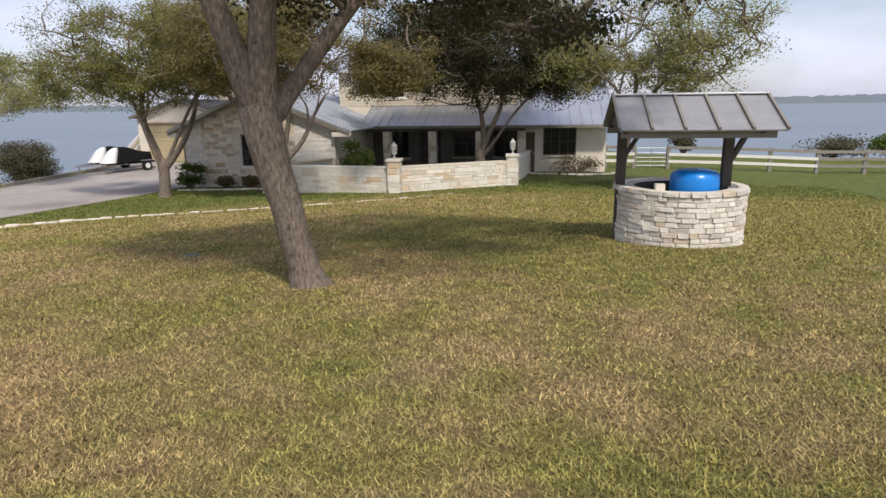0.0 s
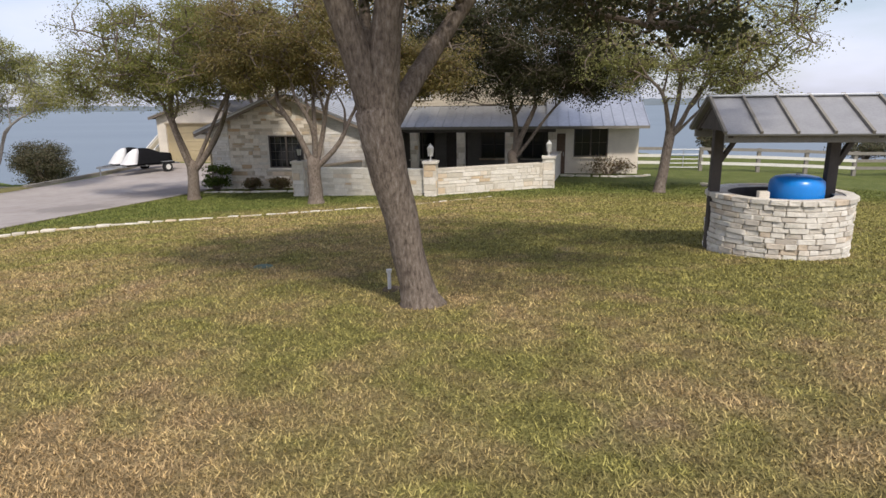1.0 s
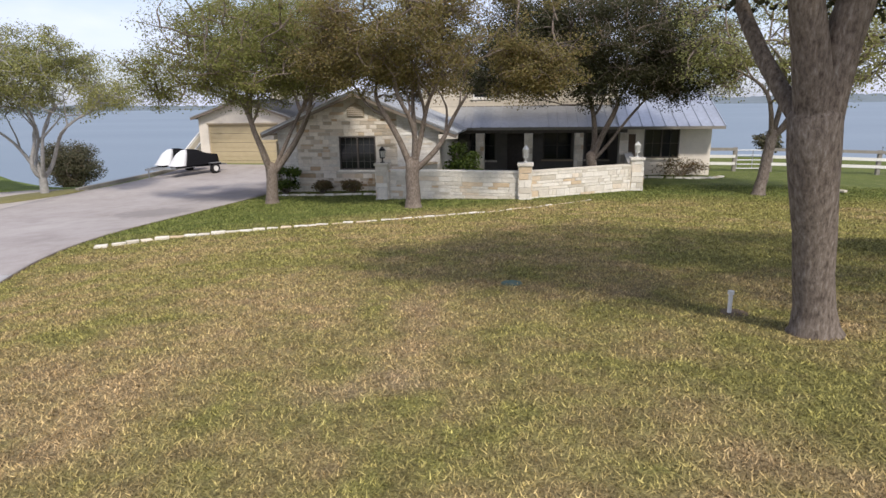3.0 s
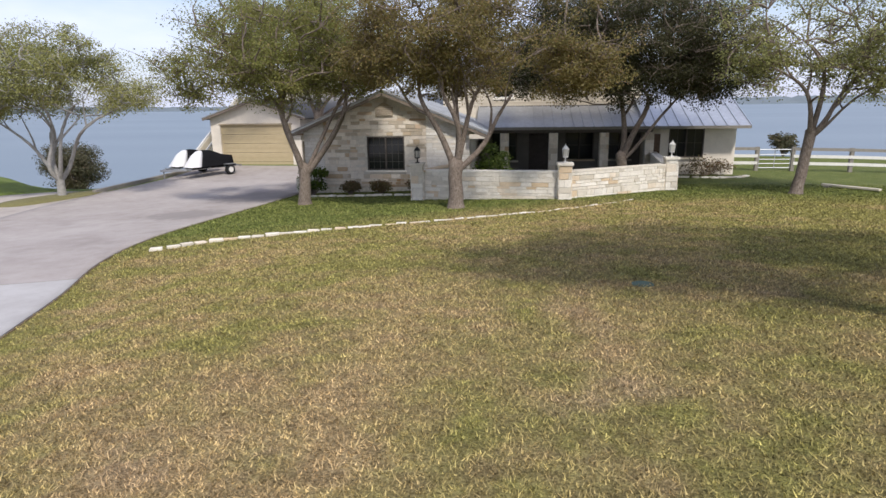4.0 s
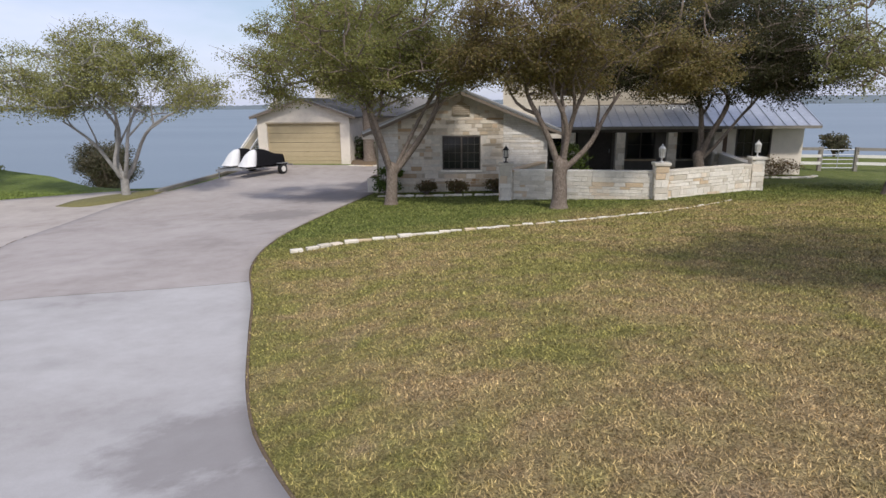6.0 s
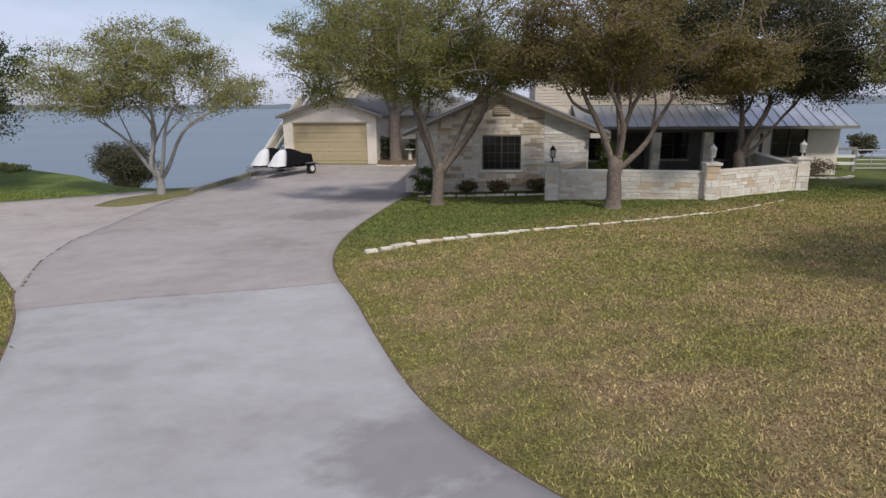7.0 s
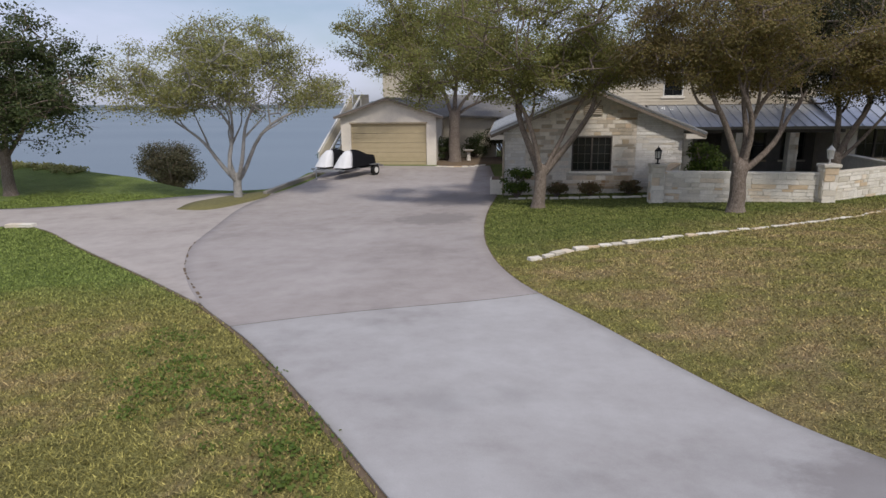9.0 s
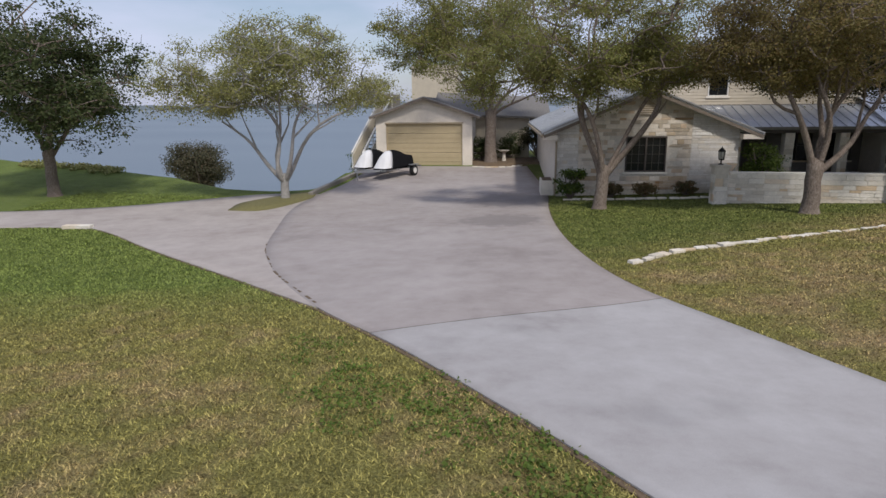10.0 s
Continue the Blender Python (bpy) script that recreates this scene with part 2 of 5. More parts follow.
BROWN_DOOR = simple("brown_plank_wood", (0.13, 0.085, 0.06), 0.75, var=0.3, scale=7)
DARK_WOOD = simple("weathered_dark_wood", (0.10, 0.085, 0.075), 0.85, var=0.4, scale=8, bump=0.4)
GREY_WOOD = simple("weathered_grey_wood", (0.26, 0.24, 0.21), 0.9, var=0.3, scale=8, bump=0.4)
BLUE_TANK = simple("blue_enamel", (0.008, 0.24, 0.74), 0.3, var=0.12, scale=3, bump=0.0, spec=0.5)
BAR = simple("dull_bronze", (0.10, 0.095, 0.085), 0.5, 0.2, var=0.2, bump=0.0)
IRON = simple("black_iron", (0.02, 0.02, 0.021), 0.5, 0.3, var=0.3, bump=0.0)
GALV = simple("galvanised_steel", (0.42, 0.43, 0.44), 0.45, 0.8, var=0.2, bump=0.0)
RUBBER = simple("black_rubber", (0.02, 0.02, 0.02), 0.8, var=0.3)
COVER_WHITE = simple("white_cover_cloth", (0.74, 0.74, 0.75), 0.8, var=0.1, scale=5)
COVER_BLACK = simple("black_cover_cloth", (0.013, 0.013, 0.015), 0.95, var=0.3, scale=5, spec=0.05)
DIRT = simple("dry_soil", (0.16, 0.115, 0.075), 0.95, var=0.4, scale=5, bump=0.6)
# The blue-grey carries the distance haze over the wooded shore.
FAR_LAND = simple("hazy_far_woods", (0.15, 0.18, 0.20), 0.95, var=0.2, scale=0.02, bump=0.0)
FROST = simple("frosted_lamp_glass", (0.6, 0.58, 0.52), 0.3, var=0.1, bump=0.0)


# ---- helpers for meshes ----
def mesh_np(name, verts, faces, mat=None, smooth=False):
    me = bpy.data.meshes.new(name)
    verts = np.asarray(verts, dtype=np.float32)
    faces = np.asarray(faces, dtype=np.int32)
    k = faces.shape[1]
    me.vertices.add(len(verts))
    me.vertices.foreach_set("co", verts.ravel())
    me.loops.add(faces.size)
    me.loops.foreach_set("vertex_index", faces.ravel())
    me.polygons.add(len(faces))
    me.polygons.foreach_set("loop_start", np.arange(0, faces.size, k, dtype=np.int32))
    if smooth:
        me.polygons.foreach_set("use_smooth", np.ones(len(faces), dtype=bool))
    me.update(calc_edges=True)
    if mat:
        me.materials.append(mat)
    return me


def under(ob, parent):
    if parent is not None:
        ob.parent = parent
    return ob


def thing(name, label, category, at=(0, 0, 0), rz=0, group="", kind=""):
    e = new(name)
    e.matrix_world = pose(*at, 0, 0, rz)
    return tagged(e, label, category, group, kind)


def part(name, bm, mat, parent, label="", smooth=False):
    me = bpy.data.meshes.new(name)
    bm.normal_update()
    bm.to_mesh(me)
    bm.free()
    me.materials.append(mat)
    if smooth:
        for p in me.polygons:
            p.use_smooth = True
    ob = under(new(name, me), parent)
    if label:
        ob["label"] = label
    return ob


def add_box(bm, lo, hi, bevel=0.0, m=None):
    c = [(a + b) / 2 for a, b in zip(lo, hi)]
    s = [abs(b - a) for a, b in zip(lo, hi)]
    mat = Matrix.Translation(c) @ Matrix.Diagonal((*s, 1))
    r = bmesh.ops.create_cube(bm, size=1, matrix=(m @ mat) if m else mat)
    if bevel:
        es = list({e for v in r["verts"] for e in v.link_edges})
        bmesh.ops.bevel(bm, geom=es, offset=bevel, segments=2, affect="EDGES", profile=0.6)
    return bm


def box(lo, hi, bevel=0.0, m=None):
    return add_box(bmesh.new(), lo, hi, bevel, m)


def add_beam(bm, a, b, w, h, bevel=0.0):
    """A bar of section w x h from a to b."""
    a, b = Vector(a), Vector(b)
    d = b - a
    q = d.to_track_quat("X", "Z").to_matrix().to_4x4()
    return add_box(bm, (0, -w / 2, -h / 2), (d.length, w / 2, h / 2), bevel, Matrix.Translation(a) @ q)


def beam(a, b, w, h, bevel=0.0):
    return add_beam(bmesh.new(), a, b, w, h, bevel)


def add_cyl(bm, a, b, r1, r2=None, seg=16):
    a, b = Vector(a), Vector(b)
    d = b - a
    q = d.to_track_quat("Z", "Y").to_matrix().to_4x4()
    bmesh.ops.create_cone(bm, cap_ends=True, segments=seg, radius1=r1, radius2=r1 if r2 is None else r2, depth=d.length, matrix=Matrix.Translation((a + b) / 2) @ q)
    return bm


def cyl(a, b, r1, r2=None, seg=16):
    return add_cyl(bmesh.new(), a, b, r1, r2, seg)


def extrude_poly(pts, vec):
    """A prism: the polygon pts swept along vec."""
    bm = bmesh.new()
    f = bm.faces.new([bm.verts.new(p) for p in pts])
    r = bmesh.ops.extrude_face_region(bm, geom=[f])
    bmesh.ops.translate(bm, vec=vec, verts=[v for v in r["geom"] if isinstance(v, bmesh.types.BMVert)])
    bmesh.ops.recalc_face_normals(bm, faces=bm.faces)
    return bm


def curve_through(pts, n):
    """n points evenly spread on a smooth line through pts (2D)."""
    p = np.array(pts, float)
    p = np.vstack([2 * p[0] - p[1], p, 2 * p[-1] - p[-2]])
    out = []
    for i in range(1, len(p) - 2):
        for u in np.linspace(0, 1, 24, endpoint=False):
            a, b, c, d = p[i - 1:i + 3]
            out.append(0.5 * (2 * b + (c - a) * u + (2 * a - 5 * b + 4 * c - d) * u * u + (3 * b - a - 3 * c + d) * u ** 3))
    out.append(p[-2])
    out = np.array(out)
    s = np.r_[0, np.cumsum(np.hypot(*np.diff(out, axis=0).T))]
    t = np.linspace(0, s[-1], n)
    return np.stack([np.interp(t, s, out[:, 0]), np.interp(t, s, out[:, 1])], -1)


# ---- terrain ----
LAKE = -5.6


def smooth(a, b, v):
    u = np.clip((v - a) / (b - a), 0, 1)
    return u * u * (3 - 2 * u)


def land(x, y):
    """Height of the natural slope: the lawn falls to the drive and the house."""
    u = (np.clip(x, -44, 9) + 12) / 10
    v = (np.clip(y, -2, 38) - 15) / 10
    return (-0.922 + 0.3518 * u - 0.7408 * v - 0.1224 * u * u - 0.1302 * u * v + 0.121 * v * v
            + 0.0528 * v ** 3 + 0.0221 * u * v * v + 0.0477 * u * u * v - 0.0416 * u ** 3
            - 0.25 * np.exp(-((x + 18.9) ** 2 / 9 + (y - 10.5) ** 2 / 14))
            - 0.30 * np.exp(-((x + 17.6) ** 2 / 5 + (y - 6.3) ** 2 / 9)))


def shore(x):
    return np.interp(x, [-150, -60, -48, -39, -35, -32.4, -30.6, -30.3, -20, -2, 2, 20, 150], [48, 38, 33, 31, 28.6, 28.2, 28.9, 44, 47, 45, 38.5, 38, 44])


def ground_z(x, y):
    x, y = np.asarray(x, float), np.asarray(y, float)
    z = land(x, y)
    over = np.maximum(0, y - shore(x))
    z = z - over * 0.34 * smooth(0, 3, over) - 0.0
    z = np.maximum(z, LAKE - 2.5)
    far = smooth(1500, 1750, y)
    return z + far * 3.0


def gz(x, y):
    return float(ground_z(x, y))


def spread(near, step, far):
    """Grid lines: even inside near, wider and wider out to far."""
    a = list(np.arange(near[0], near[1] + 1e-6, step))
    w, lo, hi = step, near[0], near[1]
    while lo > -far or hi < far:
        w *= 1.35
        lo, hi = lo - w, hi + w
        a = [lo] + a + [hi]
    return np.array(a)


def grid_mesh(name, xs, ys, zfun, mat):
    X, Y = np.meshgrid(xs, ys)
    V = np.stack([X, Y, zfun(X, Y)], -1).reshape(-1, 3)
    n, m = len(xs), len(ys)
    i = (np.arange(m - 1)[:, None] * n + np.arange(n - 1)[None, :]).ravel()
    F = np.stack([i, i + 1, i + n + 1, i + n], -1)
    return mesh_np(name, V, F, mat, True)


ground = new("ground", grid_mesh("ground", spread((-62, 22), 0.5, 2600), spread((-8, 62), 0.5, 2600), ground_z, TURF))
tagged(ground, "patchy green and straw lawn sloping to a lake", "lawn", kind="structure")
water = new("water", grid_mesh("water", np.linspace(-4500, 4500, 4), np.array([26.0, 120, 600, 3500]), lambda x, y: x * 0 + LAKE, WATER))
tagged(water, "wide grey-blue lake with light ripples", "lake", kind="structure")

# ---- driveway ----
DRIVE_R = [(3.0, -27.0), (-9.0, -6.0), (-13.0, 0.4), (-16.1, 4.75), (-17.1, 6.5), (-17.95, 8.5), (-18.7, 10.4), (-19.75, 12.9), (-20.25, 15.5), (-20.42, 19.0), (-20.35, 23.0), (-20.1, 27.0), (-20.2, 31.0), (-20.6, 36.6)]
DRIVE_L = [(-2.0, -27.0), (-13.6, -6.0), (-17.0, 0.2), (-20.1, 4.5), (-21.6, 6.7), (-23.2, 8.9), (-24.95, 11.0), (-26.6, 13.6), (-28.0, 16.5), (-29.0, 20.0), (-29.9, 24.0), (-30.0, 27.5), (-29.6, 31.5), (-29.5, 36.9)]
BRANCH_A = [(-24.9, 10.9), (-27.8, 13.7), (-31.6, 17.1), (-34.6, 19.7), (-36.4, 20.3), (-41.0, 19.6), (-60.0, 15.0)]
BRANCH_B = [(-29.95, 27.9), (-32.4, 27.8), (-34.7, 26.2), (-37.2, 24.3), (-40.6, 22.8), (-46.0, 21.2), (-60.0, 18.4)]


def strip(name, left, right, n, across, lift, mat, parent=None, thick=0.12):
    a, b = curve_through(left, n), curve_through(right, n)
    V, F = [], []
    w = across + 1
    for i in range(n):
        for j in range(w):
            u = j / across
            p = a[i] * (1 - u) + b[i] * u
            V.append((p[0], p[1], gz(*p) + lift))
    top = len(V)
    for i in range(n):
        for j in (0, across):
            x, y, z = V[i * w + j]
            V.append((x, y, z - thick))
    for i in range(n - 1):
        for j in range(across):
            k = i * w + j
            F.append((k, k + 1, k + w + 1, k + w))
        F.append((i * w, i * w + w, top + 2 * i + 2, top + 2 * i))
        F.append((i * w + across, top + 2 * i + 1, top + 2 * i + 3, i * w + w + across))
    me = mesh_np(name, V, F, mat, True)
    me.polygons.foreach_set("use_smooth", [abs(p.normal.z) > 0.6 for p in me.polygons])
    return under(new(name, me), parent)


def split_line(line, at):
    """The smooth line as two, parted near the point at with a narrow gap."""
    p = curve_through(line, 900)
    i = int(np.argmin(np.hypot(p[:, 0] - at[0], p[:, 1] - at[1])))
    d = (p[i + 1] - p[i - 1]) / np.hypot(*(p[i + 1] - p[i - 1])) * 0.008
    return [tuple(q) for q in np.vstack([p[0:i - 3:5], p[i] - d])], [tuple(q) for q in np.vstack([p[i] + d, p[i + 4::5], p[-1]])]


near_l, far_l = split_line(DRIVE_L, (-23.75, 9.55))
near_r, far_r = split_line(DRIVE_R, (-19.32, 11.67))
drive = tagged(strip("road", near_l, near_r, 90, 20, 0.028, CONCRETE), "pale weathered concrete driveway with faint stains", "driveway", kind="structure")
drive_far = tagged(strip("road", far_l, far_r, 90, 20, 0.028, CONCRETE_OLD), "older brownish concrete driveway before the garage", "driveway", kind="structure")


def beside(line, off):
    p = curve_through(line, 70)
    d = np.gradient(p, axis=0)
    d /= np.hypot(d[:, 0], d[:, 1])[:, None]
    n = np.stack([d[:, 1], -d[:, 0]], -1)
    return [tuple(q) for q in p + n * off]


for line, off in ((DRIVE_R, 0.035), (DRIVE_L[:7], -0.07), (BRANCH_A[:5], -0.05)):
    tagged(strip("ground", [tuple(q) for q in curve_through(line, 70)], beside(line, off), 150, 2, 0.012, DIRT), "strip of bare soil along the edge of the concrete", "soil", kind="structure")
branch = tagged(strip("road", BRANCH_B, BRANCH_A, 80, 16, 0.026, CONCRETE_WARM), "side branch of the concrete driveway", "driveway", kind="structure")


def inside(poly, x, y):
    hit = np.zeros(np.shape(x), bool)
    q = np.array(poly)
    for (x1, y1), (x2, y2) in zip(q, np.roll(q, -1, 0)):
        cross = ((y1 > y) != (y2 > y)) & (x < (x2 - x1) * (y - y1) / (y2 - y1 + 1e-12) + x1)
        hit ^= cross
    return hit


PAVED = [np.vstack([curve_through(DRIVE_L, 150), curve_through(DRIVE_R, 150)[::-1]]), np.vstack([curve_through(BRANCH_A, 60), curve_through(BRANCH_B, 60)[::-1]])]


# ---- trees ----
def tube(points, radii, seg=8):
    """Vertices and quads of a tapered tube along the points."""
    P = [Vector(p) for p in points]
    V, F = [], []
    side = Vector((1, 0, 0))
    for i, p in enumerate(P):
        d = (P[min(i + 1, len(P) - 1)] - P[max(i - 1, 0)]).normalized()
        side = (side - d * side.dot(d)).normalized() if abs(side.dot(d)) < 0.98 else d.orthogonal().normalized()
        up = d.cross(side)
        for k in range(seg):
            a = 2 * math.pi * k / seg
            V.append(p + (side * math.cos(a) + up * math.sin(a)) * radii[i])
    for i in range(len(P) - 1):
        for k in range(seg):
            a, b = i * seg + k, i * seg + (k + 1) % seg
            F.append((a, b, b + seg, a + seg))
    return V, F


class Wood:
    """Gathers tubes into one mesh."""

    def __init__(self):
        self.V, self.F = [], []

    def add(self, points, radii, seg=8):
        V, F = tube(points, radii, seg)
        o = len(self.V)
        self.V += V
        self.F += [tuple(i + o for i in f) for f in F]

    def mesh(self, name, mat):
        return mesh_np(name, [tuple(v) for v in self.V], self.F, mat, True)


def bent(a, b, rng, sag=0.12, n=7):
    a, b = Vector(a), Vector(b)
    L = (b - a).length
    o1 = Vector((rng.uniform(-1, 1), rng.uniform(-1, 1), rng.uniform(-0.4, 1))) * sag * L
    o2 = Vector((rng.uniform(-1, 1), rng.uniform(-1, 1), rng.uniform(-1, 1))) * sag * 0.35 * L
    return [a.lerp(b, u) + o1 * math.sin(math.pi * u) + o2 * math.sin(2 * math.pi * u) for u in [i / (n - 1) for i in range(n)]]


def leaves_mesh(name, centres, spreads, per, size, mat, nrng, droop=0.0):
    C = np.repeat(np.array(centres), per, 0)
    S = np.repeat(np.array(spreads), per, 0)[:, None]
    n = len(C)
    g = nrng.normal(size=(n, 3))
    g /= np.linalg.norm(g, axis=1)[:, None] + 1e-9
    rad = nrng.random((n, 1)) ** 0.45
    P = C + g * rad * S * np.array([1.15, 1.15, 0.62])
    P[:, 2] -= droop * np.linalg.norm(P[:, :2] - C[:, :2], axis=1)
    face = g * 0.55 + np.array([0, 0, 0.55]) + nrng.normal(size=(n, 3)) * 0.55
    face /= np.linalg.norm(face, axis=1)[:, None] + 1e-9
    u = np.cross(face, nrng.normal(size=(n, 3)))
    u /= np.linalg.norm(u, axis=1)[:, None] + 1e-9
    w = np.cross(u, face)
    L = size * nrng.uniform(0.7, 1.35, (n, 1))
    W = L * 0.36
    V = np.stack([P - u * L * 0.5, P + w * W, P + u * L * 0.5, P - w * W], 1).reshape(-1, 3)
    return mesh_np(name, V, np.arange(4 * n).reshape(n, 4), mat)


def tree(label, base, trunk, limbs, crown, clumps, per, size, mat, seed, r0=0.2, category="tree", clump=0.75, twig=0.03, name="tree", gap=-0.16, bark=None, taper=(1.45, 1.2, 1.06, 1.0, 0.95, 0.93, 0.95, 0.98), sag=0.13):
    """base: foot; trunk: fork point; limbs: limb ends (offsets from base); crown: ellipsoids (centre offset, radii)."""
    rng, nrng = random.Random(seed), np.random.default_rng(seed)
    b = Vector((base[0], base[1], gz(base[0], base[1]) - 0.05))
    T = thing(name, label, category, b)
    wood = Wood()
    fork = Vector(trunk)
    pts = [Vector((0, 0, 0)) + fork * u + Vector((rng.uniform(-1, 1), rng.uniform(-1, 1), 0)) * 0.03 * r0 * 8 * math.sin(math.pi * u) * 0.5 for u in (0, 0.06, 0.16, 0.32, 0.5, 0.68, 0.84, 1.0)]
    pts += [fork * (1 + 0.5 * r0 / fork.length), fork * (1 + 0.8 * r0 / fork.length)]
    wood.add(pts, [r0 * k for k in taper] + [0.62 * r0 * taper[-1], 0.02], 14)
    nodes = []
    for end, r in limbs:
        line = bent(fork - fork.normalized() * r0 * 1.5, end, rng, sag, 9)
        rr = [r * (1 - 0.62 * i / 8) for i in range(9)]
        wood.add(line, rr, 9)
        nodes += [(p, rr[i]) for i, p in enumerate(line) if i >= 3]
        # side limbs that part from the limb and climb into the crown
        for i in (4, 6):
            out = Vector((line[8].x - fork.x, line[8].y - fork.y, 0)) * 0.35
            tip = line[i] + out + Vector((rng.uniform(-0.8, 0.8), rng.uniform(-0.8, 0.8), rng.uniform(0.7, 1.5)))
            side = bent(line[i], tip, rng, 0.16, 7)
            sr = [rr[i] * 0.72 * (1 - 0.65 * k / 6) for k in range(7)]
            wood.add(side, sr, 7)
            nodes += [(p, sr[k]) for k, p in enumerate(side) if k >= 2]
    centres, spreads = [], []
    total = sum(a[1][0] * a[1][1] for a in crown)
    for c, rad in crown:
        for _ in range(int(1.45 * clumps * rad[0] * rad[1] / total)):
            while True:
                v = Vector((rng.uniform(-1, 1), rng.uniform(-1, 1), rng.uniform(-1, 1)))
                if 0.25 < v.length < 1:
                    break
            v = v * (0.74 + 0.42 * rng.random())
            p = Vector(c) + Vector((v.x * rad[0], v.y * rad[1], v.z * rad[2]))
            if noise.noise(p * 0.62 + Vector((seed * 3.1, 0, 0))) < gap:
                continue
            centres.append(p)
            spreads.append(clump * rng.uniform(0.45, 1.1))
    for p in centres:
        node, r = min(nodes, key=lambda k: (k[0] - p).length + 0.6 * max(0, k[0].z - p.z))
        wood.add(bent(node, p, rng, 0.14, 6), [min(r * 0.8, twig * 1.6), twig * 1.2, twig, twig * 0.8, twig * 0.55, twig * 0.25], 5)
        nodes.append((node.lerp(p, 0.6), twig))
        for _ in range(2):
            q = p + Vector((rng.uniform(-1, 1), rng.uniform(-1, 1), rng.uniform(-0.5, 0.8))) * clump
            wood.add([p, p.lerp(q, 0.5) + Vector((0, 0, 0.05)), q], [twig * 0.4, twig * 0.3, twig * 0.12], 4)
    under(new("trunk", wood.mesh("trunk", bark or BARK)), T)
    under(new("crown", leaves_mesh("crown", [tuple(c) for c in centres], spreads, per, size, mat, nrng)), T)
    return T


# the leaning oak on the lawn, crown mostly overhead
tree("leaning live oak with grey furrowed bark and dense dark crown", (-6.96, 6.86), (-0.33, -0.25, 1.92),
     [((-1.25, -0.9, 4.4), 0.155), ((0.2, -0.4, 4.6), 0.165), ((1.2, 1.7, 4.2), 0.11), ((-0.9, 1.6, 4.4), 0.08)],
     [((0.8, 0.9, 4.75), (4.3, 3.8, 1.9)), ((2.6, 1.4, 3.75), (2.4, 2.2, 1.1)), ((-1.2, 0.6, 4.5), (2.0, 2.0, 1.2))], 480, 180, 0.062, LEAF_SHADED, 11, r0=0.156, clump=0.6,
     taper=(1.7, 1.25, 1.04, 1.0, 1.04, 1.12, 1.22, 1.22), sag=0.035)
# tree in front of the garden wall
tree("spreading oak with several limbs and olive-brown leaves", (-12.98, 20.4), (0.0, 0.0, 1.5),
     [((-1.1, 0.2, 3.9), 0.11), ((-0.45, -0.4, 4.0), 0.1), ((0.1, 0.3, 4.2), 0.1), ((0.9, -0.2, 3.9), 0.1), ((1.7, 0.2, 3.5), 0.1)],
     [((-0.1, 0.4, 5.1), (3.7, 2.6, 1.75)), ((2.3, 1.0, 5.4), (3.0, 1.8, 1.7)), ((3.0, 0.8, 4.2), (2.0, 1.5, 0.8)), ((-1.9, 0.4, 4.5), (1.7, 1.6, 0.8))], 600, 185, 0.062, LEAF_BROWN, 21, r0=0.23, gap=-0.08, clump=0.68)
# tree by the drive, before the gabled wing
tree("oak with forked trunk and olive-green leaves", (-18.67, 22.7), (0.06, 0.0, 1.4),
     [((-1.2, 0.1, 4.1), 0.11), ((-0.35, 0.3, 4.6), 0.14), ((1.7, 0.0, 4.1), 0.135), ((2.3, 0.3, 4.5), 0.08)],
     [((-0.2, 0.2, 5.5), (3.9, 3.1, 2.0)), ((-3.1, 0.6, 4.7), (2.2, 2.0, 1.2)), ((1.6, 0.6, 4.7), (1.8, 1.6, 0.9))], 570, 190, 0.062, LEAF_OLIVE, 22, r0=0.215, gap=-0.06, clump=0.7)
# pale tree on the island
tree("pale-barked multi-stemmed tree with thin yellow-green leaves", (-30.98, 26.3), (0.04, 0, 1.05),
     [((-2.5, 0.1, 3.3), 0.10), ((-0.9, 0.4, 3.9), 0.10), ((0.2, -0.5, 4.0), 0.10), ((1.1, 0.2, 4.0), 0.095), ((2.8, 0, 3.7), 0.105)],
     [((-0.3, 0, 5.1), (4.7, 3.2, 1.5)), ((0.4, 0, 6.1), (2.6, 2.0, 1.1)), ((-2.8, 0, 4.3), (2.4, 2.0, 0.9)), ((2.6, 0, 4.4), (2.2, 2.0, 0.8))], 360, 150, 0.075, LEAF_PALE, 23, r0=0.18, clump=0.72, bark=BARK_PALE, sag=0.19)
# dark tree on the far lawn
tree("dense dark-green oak on the far lawn", (-41.2, 26.2), (0.0, 0, 1.9),
     [((-1.6, 0, 4.0), 0.12), ((0, 0.3, 4.6), 0.14), ((1.6, 0, 3.9), 0.11)],
     [((0.0, 0, 5.0), (4.1, 3.6, 2.9))], 330, 120, 0.115, LEAF_DARK, 24, r0=0.24, clump=0.85)
# tree between garage and wing
tree("dark oak beside the garage with wide low limbs", (-22.67, 37.6), (0.0, 0, 3.0),
     [((-1.6, 0, 5.0), 0.14), ((0.2, 0.3, 5.6), 0.16), ((2.0, 0, 4.6), 0.12), ((3.2, 0.2, 4.4), 0.1)],
     [((-1.2, 0, 7.0), (5.4, 4.2, 2.7))], 330, 170, 0.1, LEAF_OLIVE, 25, r0=0.33, clump=0.95)
